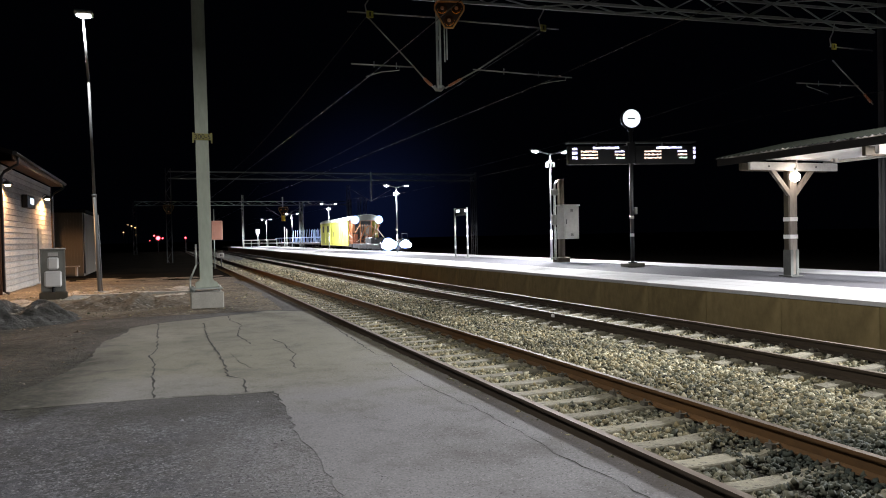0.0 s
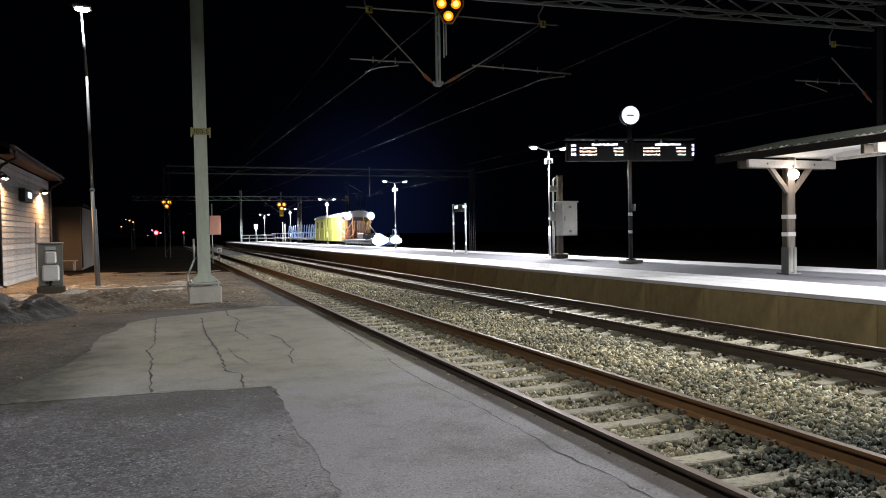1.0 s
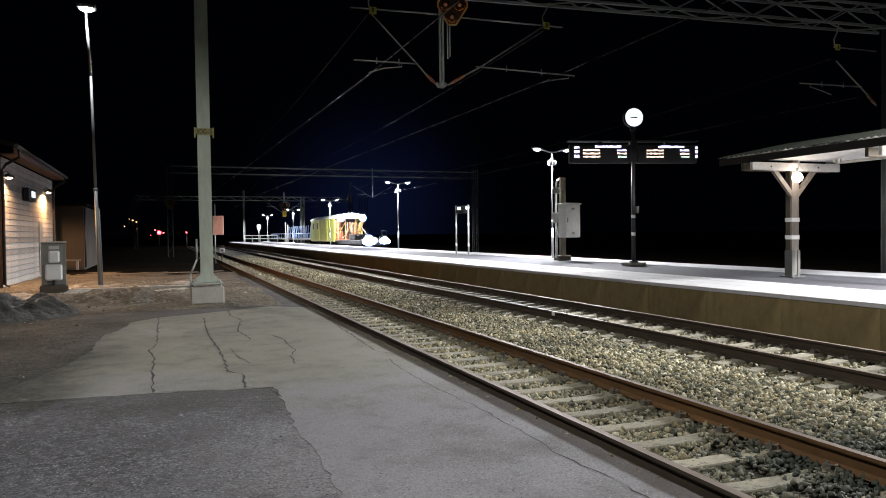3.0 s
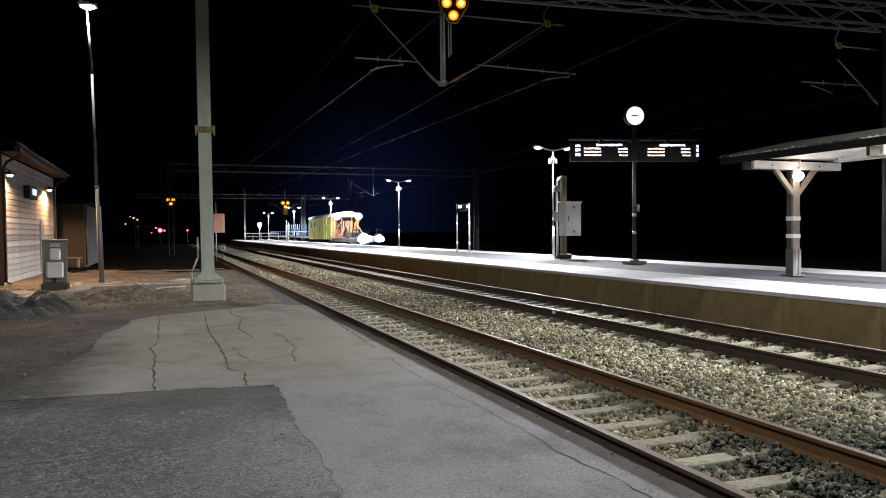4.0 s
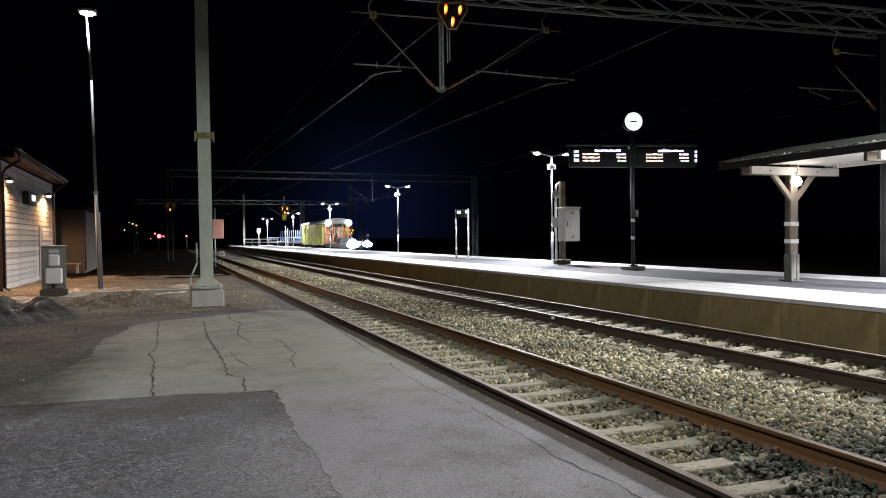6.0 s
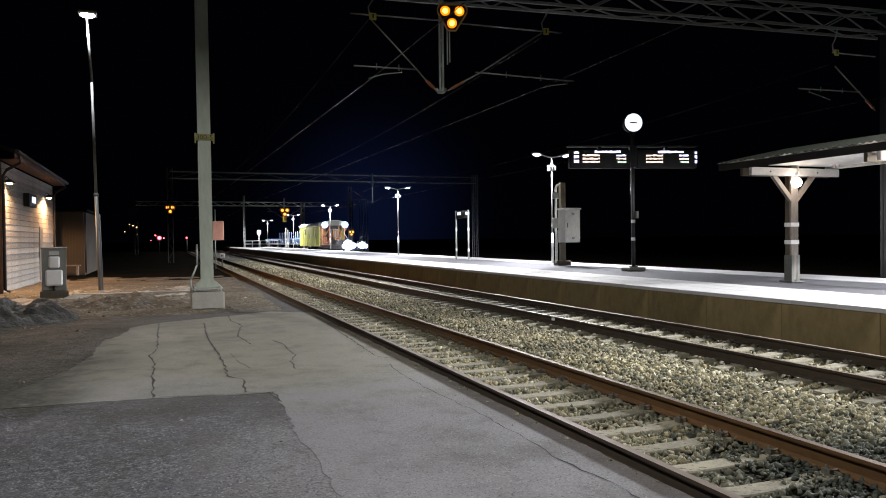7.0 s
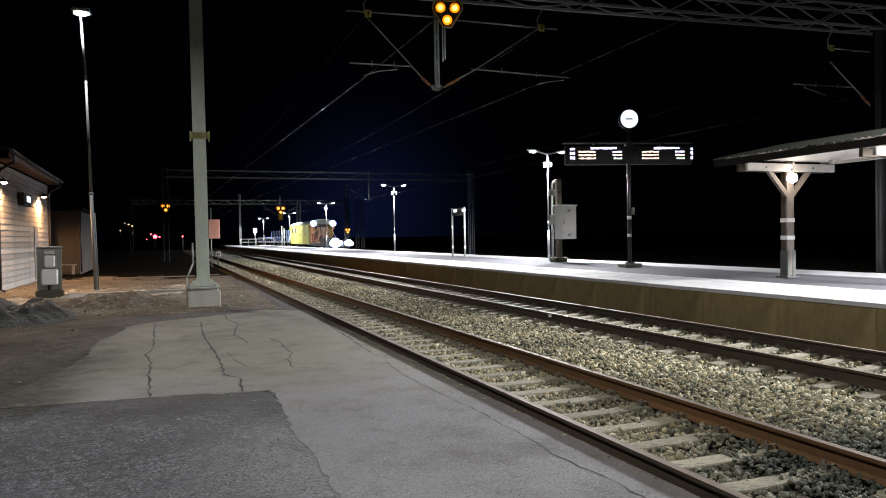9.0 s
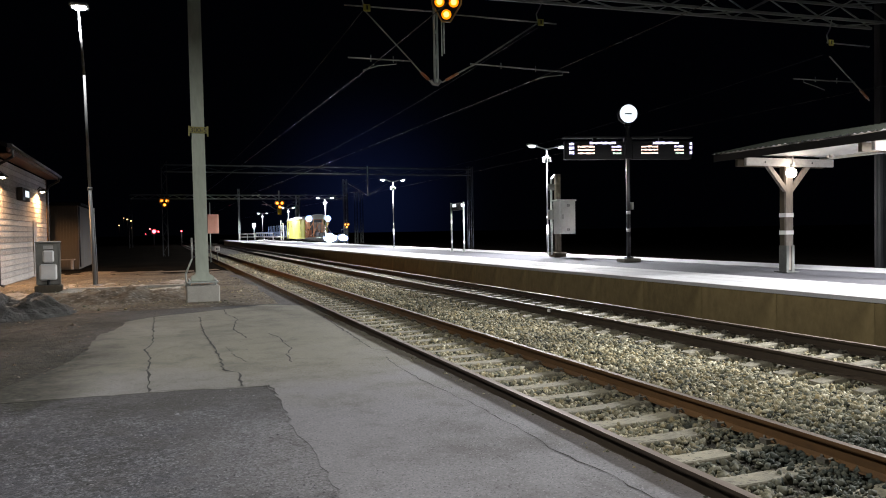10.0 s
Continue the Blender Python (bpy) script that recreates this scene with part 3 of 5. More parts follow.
def rail_mesh(y0, y1, side):
    bm = new_bm()
    a = [bm.verts.new((x, y0, z)) for x, z in RAIL_PROFILE]
    b = [bm.verts.new((x, y1, z)) for x, z in RAIL_PROFILE]
    n = len(a)
    for k in range(n):
        f = bm.faces.new((a[k], a[(k + 1) % n], b[(k + 1) % n], b[k]))
        f.material_index = 1 if k == 0 else 0
    bm.faces.new(a[::-1]), bm.faces.new(b)
    bmesh.ops.recalc_face_normals(bm, faces=bm.faces[:])
    return mesh_of(bm, [side, M["steel"]])


def sleeper_mesh():
    bm = new_bm()
    w0, w1 = 0.135, 0.092
    rows = [(-1.25, -0.19), (-0.95, -0.165), (-0.5, -0.168), (-0.25, -0.185), (0.25, -0.185), (0.5, -0.168), (0.95, -0.165), (1.25, -0.19)]
    rings = [[bm.verts.new(v) for v in ((x, -w0, -0.36), (x, -w1 - 0.008, z - 0.012), (x, -w1, z), (x, w1, z), (x, w1 + 0.008, z - 0.012), (x, w0, -0.36))] for x, z in rows]
    for a, b in zip(rings, rings[1:]):
        for k in range(5):
            bm.faces.new((a[k], a[k + 1], b[k + 1], b[k]))
    bm.faces.new(rings[0][::-1]), bm.faces.new(rings[-1])
    return mesh_of(bm, M["sleeper"])


def clip_mesh():
    bm = new_bm()
    tube(bm, [(0, -0.05, -0.155), (0.035, -0.05, -0.115), (0.065, -0.02, -0.135), (0.065, 0.02, -0.135), (0.035, 0.05, -0.115), (0, 0.05, -0.155)], 0.011, 5)
    box(bm, 0.055, 0.10, -0.04, 0.04, -0.17, -0.12)
    return mesh_of(bm, M["clip"])


def build_tracks():
    sl, cl = sleeper_mesh(), clip_mesh()
    for gauge_x, label, near in ((RAIL_A, "track with polished rails on concrete sleepers beside the asphalt", -1), (RAIL_C, "track with polished rails on concrete sleepers along the platform wall", 1), (RAIL_E, "track behind the island platform with rusty rails", 0)):
        centre = gauge_x + 0.7175
        t = thing("railway_track", label, "railway track", pose(centre, 0, 0), "parallel tracks", "structure")
        for s in (-1, 1):
            # lit rust only on the rail facing the yard lamp, shaded rust elsewhere
            part("rail", rail_mesh(-12, 260, M["rust" if near < 0 and s > 0 else "shaded_rust"]), None, t, at=pose(s * 0.7535, 0, 0))
        if near == 0:
            continue
        for k in range(-32, 118):
            y = SLEEPER_Y + 0.6 * k
            part("sleeper", sl, None, t, at=pose(0, y, random.uniform(-0.004, 0.004), 0, 0, random.uniform(-0.7, 0.7)))
            if -20 < k < 34:
                for x, turn in ((-0.7535 + 0.02, 0), (0.7535 - 0.02, 180)):
                    part("rail_clip", cl, None, t, at=pose(x + (0.045 if turn == 0 else -0.045), y, 0, 0, 0, turn))
    bm = new_bm()
    box(bm, 7.89, 7.92, 14.06, 14.16, -0.085, -0.02, bevel=0.006)
    solid("rail_marker", bm, M["band"], "small white marker clamped to the rail", "marker")
    # the bed under the stones, its colour darkened for the shade between them
    def bed_height(x, y):
        n = 0.012 * noise.noise(Vector((x * 3, y * 3, 0)))
        mid = max(0, 1 - abs(x - 6.3) / 1.0)
        return -0.235 + 0.06 * min(1, mid * 2) - 0.016 * min(1, max(0, (x - 7.05) / 0.3)) + n
    bed = grid_sheet(3.36, 10.45, -12, 150, 46, 440, bed_height)
    solid("ballast_bed", bed, M["bed"], "grey crushed stone track bed", "ballast", kind="structure")
    bm = new_bm()
    box(bm, 17.5, 23.5, -10, 250, -0.62, -0.24)
    solid("ballast_bed", bm, M["bed"], "dark crushed stone bed behind the platform", "ballast", kind="structure")
    return bed_height


def build_ballast(height):
    """Loose stones between the sleepers and the tracks, finest where the camera stands."""
    cube = np.array([(a, b, c) for a in (-1, 1) for b in (-1, 1) for c in (-1, 1)], float) * 0.62
    cuf = np.array([(0, 1, 3), (0, 3, 2), (4, 6, 7), (4, 7, 5), (0, 4, 5), (0, 5, 1), (2, 3, 7), (2, 7, 6), (0, 2, 6), (0, 6, 4), (1, 5, 7), (1, 7, 3)])
    octa = np.array([(1, 0, 0), (-1, 0, 0), (0, 1, 0), (0, -1, 0), (0, 0, 1), (0, 0, -1)], float)
    ocf = np.array([(0, 2, 4), (2, 1, 4), (1, 3, 4), (3, 0, 4), (2, 0, 5), (1, 2, 5), (3, 1, 5), (0, 3, 5)])
    for y0, y1, density, radius, base, faces in ((-11, 2.8, 170, 0.036, octa, ocf), (2.8, 14, 640, 0.030, cube, cuf), (14, 32, 380, 0.034, octa, ocf), (32, 70, 80, 0.055, octa, ocf)):
        n = int((y1 - y0) * 6.9 * density)
        x, y = rng.uniform(3.5, 10.38, n), rng.uniform(y0, y1, n)
        off = np.abs((y - SLEEPER_Y + 0.3) % 0.6 - 0.3)
        on_sleeper = np.zeros(n, bool)
        for g, outside in ((RAIL_A, -1.2), (RAIL_C, -1.0)):
            c = g + 0.7175
            on_sleeper |= (np.abs(x - c) < (0.74 if g == RAIL_A else 1.04)) & (off < 0.088)
            for s in (-1, 1):
                on_sleeper |= np.abs(x - c - s * 0.7535) < 0.05
        in_patch = ((x - 5.0) / 0.62) ** 2 + ((y - 4.1) / 1.75) ** 2 < 1
        clear = np.abs(x - RAIL_A - 1.471) > 0.05
        keep = ~on_sleeper | (rng.uniform(0, 1, n) < 0.05) | (in_patch & clear & (rng.uniform(0, 1, n) < 0.8))
        x, y, in_patch = x[keep], y[keep], in_patch[keep]
        n = len(x)
        z = np.array([height(a, b) for a, b in zip(x, y)]) + rng.uniform(-0.012, 0.034, n) + np.where(in_patch, 0.045, 0.0)
        r = radius * np.clip(rng.lognormal(0, 0.25, n), 0.5, 1.45) * np.where(in_patch, 0.78, 1.0)
        v = base[None] * (1 + np.clip(rng.normal(0, 0.25, (n, len(base), 1)), -0.42, 0.38))
        v = v * rng.uniform(0.48, 1.35, (n, 1, 3))
        q = rng.normal(size=(n, 4))
        q /= np.linalg.norm(q, axis=1, keepdims=True)
        w, a, b, c = q.T
        rot = np.stack([1 - 2 * (b * b + c * c), 2 * (a * b - c * w), 2 * (a * c + b * w), 2 * (a * b + c * w), 1 - 2 * (a * a + c * c), 2 * (b * c - a * w), 2 * (a * c - b * w), 2 * (b * c + a * w), 1 - 2 * (a * a + b * b)], 1).reshape(n, 3, 3)
        v = np.einsum("nij,nkj->nki", rot, v) * r[:, None, None] + np.stack([x, y, z], 1)[:, None]
        f = (faces[None] + (np.arange(n) * len(base))[:, None, None]).reshape(-1, 3)
        data = bpy.data.meshes.new("ballast")
        v = v.reshape(-1, 3)
        data.vertices.add(len(v))
        data.vertices.foreach_set("co", v.ravel())
        data.loops.add(len(f) * 3)
        data.loops.foreach_set("vertex_index", f.ravel())
        data.polygons.add(len(f))
        data.polygons.foreach_set("loop_start", np.arange(len(f)) * 3)
        data.update(calc_edges=True)
        data.materials.append(M["stone"])
        tagged(new("ballast_stones", data), "loose grey and tan crushed stone between the rails", "ballast", kind="stuff")


# ---------------------------------------------------------------- platform
def build_platform():
    p = thing("platform", "island platform with concrete wall and pale edge slabs", "platform", pose(0, 0, 0), kind="structure")
    bm = new_bm()
    box(bm, PLAT_X0 + 0.16, PLAT_X1 - 0.16, -14, PLAT_END, -0.6, PLAT_Z - 0.02)
    part("core", bm, M["deck"], p, "grey platform asphalt between the slab rows")
    bm = new_bm()
    box(bm, 0, 0.14, 0.006, 1.962, -0.75, -0.075, bevel=0.008)
    panel = mesh_of(bm, M["wall"])
    for k in range(-8, 34):
        part("wall_panel", panel, None, p, at=pose(PLAT_X0 + random.uniform(0.015, 0.022), 10.21 + 1.965 * k, PLAT_Z))
    bm = new_bm()
    y = 10.21 + 1.965 * 34
    while y < PLAT_END:
        box(bm, PLAT_X0 + 0.018, PLAT_X0 + 0.155, y + 0.006, min(y + 1.96, PLAT_END), PLAT_Z - 0.75, PLAT_Z - 0.075)
        y += 1.965
    far = part("wall_panel", bm, M["wall"], p)
    far["kind"] = "stuff"

    def slabs(name, x0, x1, step, upto, top):
        bm = new_bm()
        box(bm, 0, x1 - x0 - 0.008, 0, step - 0.008, -0.078, 0, bevel=0.006)
        data = mesh_of(bm, M["slab"])
        n = int((upto + 10) / step)
        for k in range(n):
            part(name, data, None, p, at=pose(x0, -10 + k * step, top + random.uniform(-0.002, 0.002)))
        bm = new_bm()
        box(bm, x0, x1 - 0.008, -10 + n * step, PLAT_END, top - 0.078, top)
        part("edge_strip", bm, M["slab"], p)
    slabs("edge_slab", PLAT_X0, PLAT_X0 + 0.9, 1.0, 70, PLAT_Z)
    slabs("paving_slab", PLAT_X0 + 0.9, PLAT_X0 + 1.62, 1.0, 60, PLAT_Z)
    slabs("guide_slab", PLAT_X0 + 1.62, PLAT_X0 + 2.22, 1.0, 50, PLAT_Z + 0.002)
    slabs("edge_slab", PLAT_X1 - 0.9, PLAT_X1, 1.0, 60, PLAT_Z)
    slabs("paving_slab", PLAT_X1 - 1.65, PLAT_X1 - 0.93, 1.0, 60, PLAT_Z)


def platform_lamp():
    t = thing("platform_lamp", "slim galvanised lamp post with two bright heads", "street lamp", group="platform lamps")
    bm = new_bm()
    box(bm, -0.16, 0.16, -0.16, 0.16, 0, 0.02, bevel=0.004)
    for x in (-0.11, 0.11):
        for y in (-0.11, 0.11):
            tube(bm, [(x, y, 0.02), (x, y, 0.06)], 0.014, 6)
    part("base_plate", bm, M["galv"], t)
    bm = new_bm()
    tube(bm, [(0, 0, 0.02), (0, 0, 1.35)], 0.056, 12)
    tube(bm, [(0, 0, 1.35), (0, 0, 4.72)], 0.036, 12, 0.032)
    part("pole", bm, M["lamp_post"], t)
    for z in (0.92, 1.62):
        bm = new_bm()
        tube(bm, [(0, 0, z), (0, 0, z + 0.1)], 0.058 if z < 1.3 else 0.039, 12)
        part("band", bm, M["white"], t, "white reflective band")
    bm = new_bm()
    tube(bm, [(-0.55, 0, 4.80), (-0.1, 0, 4.70), (0.1, 0, 4.70), (0.55, 0, 4.80)], 0.032, 8)
    part("crossarm", bm, M["lamp_post"], t)
    bm = new_bm()
    box(bm, -0.17, -0.02, -0.1, 0.1, 4.10, 4.34, bevel=0.02)
    box(bm, 0.04, 0.17, -0.08, 0.08, 4.12, 4.32, bevel=0.02)
    tube(bm, [(0, 0.0, 4.36), (0, 0, 4.42)], 0.06, 10)
    part("loudspeaker", bm, M["lamp_post"], t)
    for s in (-1, 1):
        bm = new_bm()
        box(bm, -0.24, 0.24, -0.13, 0.13, 0, 0.09, bevel=0.03)
        h = part("lamp_head", bm, M["lamp_post"], t, at=pose(s * 0.74, 0, 4.80, 0, -s * 8))
        bm = new_bm()
        ball(bm, (0, 0, -0.005), 0.15, 0.42, 12, 8)
        part("lens", bm, M["lamp"], h, "glowing white lens")
    return t


def build_platform_lamps():
    first = platform_lamp()
    spots = [(15.96, 28.5), (15.38, 49.6), (16.1, 76.0), (17.0, 105.5), (17.0, 134.0), (15.9, 5.8)]
    first.matrix_basis = pose(spots[0][0], spots[0][1], PLAT_Z)
    for x, y in spots[1:]:
        copy_thing(first, pose(x, y, PLAT_Z))
    for x, y in spots:
        for s in (-1, 1):
            lamp("platform_light", (x + s * 0.74, y, PLAT_Z + 4.62), POWER["platform_near" if y < 10 else "platform"], WHITE, 0.12, 176)


def build_clock():
    t = thing("station_clock", "round illuminated clock on a dark pole with two departure displays", "clock", pose(14.87, 20.97, PLAT_Z))
    turn = pose(0, 0, 0, 0, 0, -14)
    bm = new_bm()
    box(bm, -0.33, 0.33, -0.25, 0.25, 0, 0.12, bevel=0.02)
    part("foot", bm, M["plinth"], t)
    bm = new_bm()
    tube(bm, [(0, 0, 0.12), (0, 0, 4.62)], 0.066, 14)
    tube(bm, [(0, 0, 0.12), (0, 0, 0.16)], 0.16, 14)
    part("pole", bm, M["dark"], t, "dark grey steel pole")
    bm = new_bm()
    box(bm, 0.05, 0.14, -0.13, -0.03, 1.78, 2.02, bevel=0.01)
    part("ticket_reader", bm, M["grey"], t)
    for z in (1.02, 1.62):
        bm = new_bm()
        tube(bm, [(0, 0, z), (0, 0, z + 0.11)], 0.071, 14)
        part("band", bm, M["band"], t, "white reflective band")
    bm = new_bm()
    tube(bm, [(0, 0.1, 5.02), (0, -0.1, 5.02)], 0.33, 40)
    tube(bm, [(0, 0, 4.6), (0, 0, 4.7)], 0.10, 12)
    c = part("clock_case", bm, M["black"], t, "thin dark case", at=turn)
    bm = new_bm()
    tube(bm, [(0, -0.1, 5.02), (0, -0.115, 5.02)], 0.305, 40)
    part("clock_face", bm, M["face"], c, "white glowing face")
    bm = new_bm()
    box(bm, -0.13, 0.11, -0.124, -0.119, 4.995, 5.035)
    part("clock_hand", bm, M["black"], c)
    bm = new_bm()
    box(bm, -0.13, 0.13, -0.085, 0.085, 3.50, 4.24, bevel=0.01)
    part("display_mount", bm, M["black"], t, at=turn)
    for s in (-1, 1):
        bm = new_bm()
        box(bm, -1.06, 1.06, -0.12, 0.12, 3.48, 4.10, bevel=0.02)
        box(bm, -1.08, 1.08, -0.20, 0.20, 4.20, 4.24)
        box(bm, -0.06, 0.06, -0.05, 0.05, 4.09, 4.2)
        d = part("departure_display", bm, M["black"], t, "black display with glowing rows", at=turn @ pose(s * 1.17, 0, 0))
        for x0, x1, z0, z1, mat in ((-0.20, 0.72, 3.98, 4.07, "txt_white"), (-0.62, -0.02, 3.87, 3.94, "txt_amber"), (-0.62, -0.02, 3.76, 3.83, "txt_amber"), (-0.62, -0.02, 3.65, 3.72, "txt_amber"),
                                    (0.56, 0.90, 3.87, 3.94, "txt_white"), (0.56, 0.90, 3.76, 3.83, "txt_amber"), (0.60, 0.90, 3.65, 3.72, "txt_green"), (-0.92 if s < 0 else 0.99, -0.74 if s < 0 else 1.08, 3.64, 3.76, "txt_white"), (-0.92 if s < 0 else 0.99, -0.74 if s < 0 else 1.08, 3.80, 3.92, "txt_white"), (-0.92 if s < 0 else 0.99, -0.74 if s < 0 else 1.08, 3.95, 4.04, "txt_white")):
            bm = new_bm()
            if s > 0:
                x0, x1 = (x0 - 0.12, x1 - 0.12) if x0 < 0.95 else (x0, x1)
            cut = x0
            while cut < x1 - 0.01:
                step = min(x1 - cut, random.uniform(0.035, 0.10))
                box(bm, cut, cut + step - 0.010, -0.132, -0.124, z0 + 0.008 + random.choice((0, 0, 0.012)), z1 - random.choice((0.004, 0.018)))
                cut += step
            part("text_row", bm, M[mat], d)


def build_cabinet():
    t = thing("electric_cabinet", "grey electric cabinet on a dark post with cables", "electric cabinet", pose(15.3, 26.4, PLAT_Z))
    bm = new_bm()
    box(bm, -0.28, 0.28, -0.15, 0.35, 0, 0.2, bevel=0.02)
    part("base", bm, M["timber"], t)
    bm = new_bm()
    box(bm, -0.08, 0.14, 0.03, 0.23, 0.2, 3.42, bevel=0.01)
    part("post", bm, M["timber"], t, "dark brown timber post")
    bm = new_bm()
    box(bm, -0.38, 0.38, -0.46, 0.02, 0.95, 2.28, bevel=0.012)
    box(bm, -0.42, 0.42, -0.50, 0.04, 2.285, 2.35, bevel=0.015)
    b = part("body", bm, M["enamel"], t, at=pose(0.09, -0.04, 0, 0, 0, 8))
    bm = new_bm()
    box(bm, -0.34, 0.34, -0.478, -0.462, 1.0, 2.24, bevel=0.005)
    d = part("door", bm, M["enamel"], b)
    for z in (1.08, 2.06):
        bm = new_bm()
        for k in range(4):
            box(bm, -0.07, 0.07, -0.486, -0.48, z + k * 0.025, z + k * 0.025 + 0.014)
        part("vent", bm, M["black"], d)
    bm = new_bm()
    box(bm, -0.30, -0.27, -0.50, -0.48, 1.55, 1.75, bevel=0.004)
    part("handle", bm, M["dark"], d)
    for x in (-0.33, -0.27):
        bm = new_bm()
        tube(bm, [(x, 0.05, 0.1), (x, 0.05, 1.2), (x - 0.02, 0.05, 1.5), (x, 0.05, 3.2), (x + 0.1, 0.05, 3.35)], 0.022, 8)
        part("conduit", bm, M["galv"], t)
    for z0, z1 in ((2.75, 3.0), (1.55, 1.95)):
        bm = new_bm()
        box(bm, -0.46, -0.20, -0.06, 0.10, z0, z1, bevel=0.01)
        part("junction_box", bm, M["grey"], t)


def build_info_frame():
    t = thing("information_stand", "narrow two-post stand with a small lit panel", "information stand", pose(15.05, 36.8, PLAT_Z))
    for x, y in ((-0.03, 0.8), (0.03, -0.8)):
        bm = new_bm()
        tube(bm, [(x, y, 0), (x, y, 2.68)], 0.05, 10)
        tube(bm, [(x, y, 0), (x, y, 0.03)], 0.12, 10)
        q = part("post", bm, M["galv"], t)
        for z in (0.45, 1.55):
            bm = new_bm()
            tube(bm, [(x, y, z), (x, y, z + 0.16)], 0.054, 10)
            part("band", bm, M["band"], q)
    bm = new_bm()
    box(bm, -0.05, 0.05, -0.75, 0.75, 2.25, 2.66, bevel=0.01)
    f = part("panel", bm, M["black"], t)
    bm = new_bm()
    box(bm, -0.062, -0.052, 0.05, 0.55, 2.44, 2.60)
    box(bm, -0.1, 0.1, -0.775, -0.755, 2.44, 2.58)
    part("lit_strip", bm, M["face"], f)


def build_shelter():
    t = thing("platform_shelter", "open timber shelter with gabled corrugated roof and globe lamp", "shelter", pose(0, 0, PLAT_Z))
    xa, xb = 14.34, 14.575
    mid = (xa + xb) / 2
    for y in (13.83, 10.48):
        bm = new_bm()
        box(bm, xa, xb, y - 0.04, y + 0.10, 0.05, 3.2, bevel=0.008)
        q = part("post", bm, M["timber"], t, "dark square timber post")
        bm = new_bm()
        box(bm, xa + 0.004, xb - 0.004, y - 0.10, y - 0.042, 0.05, 3.2, bevel=0.006)
        part("facing_board", bm, M["wood"], q, "pale facing board")
        for x0, x1, ya, yb, z1 in ((xa - 0.012, xa + 0.07, y - 0.122, y - 0.102, 0.66), (xb - 0.07, xb + 0.012, y - 0.122, y - 0.102, 0.66), (xa - 0.014, xa - 0.003, y - 0.10, y + 0.11, 0.66), (xa - 0.08, xb + 0.08, y - 0.2, y + 0.2, 0.03)):
            bm = new_bm()
            box(bm, x0, x1, ya, yb, 0, z1)
            part("steel_shoe", bm, M["aged"], q)
        for z in (0.93, 1.36):
            bm = new_bm()
            box(bm, xa - 0.008, xb + 0.008, y - 0.108, y + 0.108, z, z + 0.1)
            part("band", bm, M["band"], q, "white reflective band")
        # rear beam takes a dark material as the shade behind the front beam
        for dy, tone in ((-0.19, "white"), (0.105, "timber")):
            bm = new_bm()
            box(bm, 13.03, 15.83, y + dy, y + dy + 0.085, 2.60, 2.79, bevel=0.01)
            beam = part("crossbeam", bm, M[tone], t)
            for bx in (13.6, 15.1):
                bm = new_bm()
                tube(bm, [(bx, y + dy - 0.012, 2.69), (bx, y + dy + 0.002, 2.69)], 0.022, 8)
                part("bolt", bm, M["dark"], beam)
        for sgn in (-1, 1):
            bm = new_bm()
            bar(bm, (mid + sgn * 0.08, y - 0.05, 2.02), (mid + sgn * 0.66, y - 0.05, 2.64), 0.09, 0.11)
            part("brace", bm, M["wood"], t)
    bm = new_bm()
    box(bm, 15.69, 15.81, 9.4, 13.95, 2.80, 2.98, bevel=0.008)
    part("purlin", bm, M["white"], t)
    for yy in (13.2, 13.33):
        bm = new_bm()
        box(bm, 15.30, 15.36, yy, yy + 0.05, 2.79, 2.92)
        part("cleat", bm, M["white"], t)
    bm = new_bm()
    box(bm, 12.36, 12.40, 9.15, 14.0, 2.70, 2.855, bevel=0.004)
    part("fascia", bm, M["roof"], t, "black fascia board")
    # two slopes of corrugated sheet, white below
    eave, ridge, back = (12.36, 2.885), (14.5, 3.30), (16.85, 2.95)
    for (ax, az), (bx, bz) in ((eave, ridge), (ridge, back)):
        bm = new_bm()
        prev = None
        for k in range(133):
            y = 9.1 + 4.98 * k / 132
            w = 0.016 * math.sin(k * math.pi / 2)
            row = [bm.verts.new(v) for v in ((ax, y, az + w), (bx, y, bz + w), (bx, y, bz + w + 0.005), (ax, y, az + w + 0.005))]
            if prev:
                for n in range(4):
                    bm.faces.new((prev[n], prev[(n + 1) % 4], row[(n + 1) % 4], row[n]))
            prev = row
        bmesh.ops.recalc_face_normals(bm, faces=bm.faces[:])
        for f in bm.faces:
            f.material_index = 0 if f.normal.z < -0.3 else 1
        part("roof_sheet", bm, [M["corrugated"], M["sheet_top"]], t, "corrugated metal roof sheet")
    for k in range(24):
        y = 9.2 + k * 0.2
        bm = new_bm()
        bar(bm, (12.9, y, 2.875), (15.68, y, 2.875), 0.125, 0.025)
        part("ceiling_slat", bm, M["ceiling"], t, "white ceiling slat")
    for k in range(10):
        y = 9.35 + k * 0.5
        bm = new_bm()
        bar(bm, (eave[0] + 0.05, y, eave[1] - 0.075), (ridge[0], y, ridge[1] - 0.075), 0.05, 0.10)
        part("rafter", bm, M["wood"], t)
    # the second globe is out of view, added to carry the fill lamp
    for y in (13.62, 10.27):
        bm = new_bm()
        ball(bm, (14.40, y, 2.44), 0.125)
        g = part("globe_lamp", bm, M["globe"], t, "round glowing globe")
        bm = new_bm()
        tube(bm, [(14.40, y, 2.56), (14.40, y + 0.01, 2.62), (14.40, y + 0.04, 2.64)], 0.04, 8)
        part("bracket", bm, M["galv"], g)
        bm = new_bm()
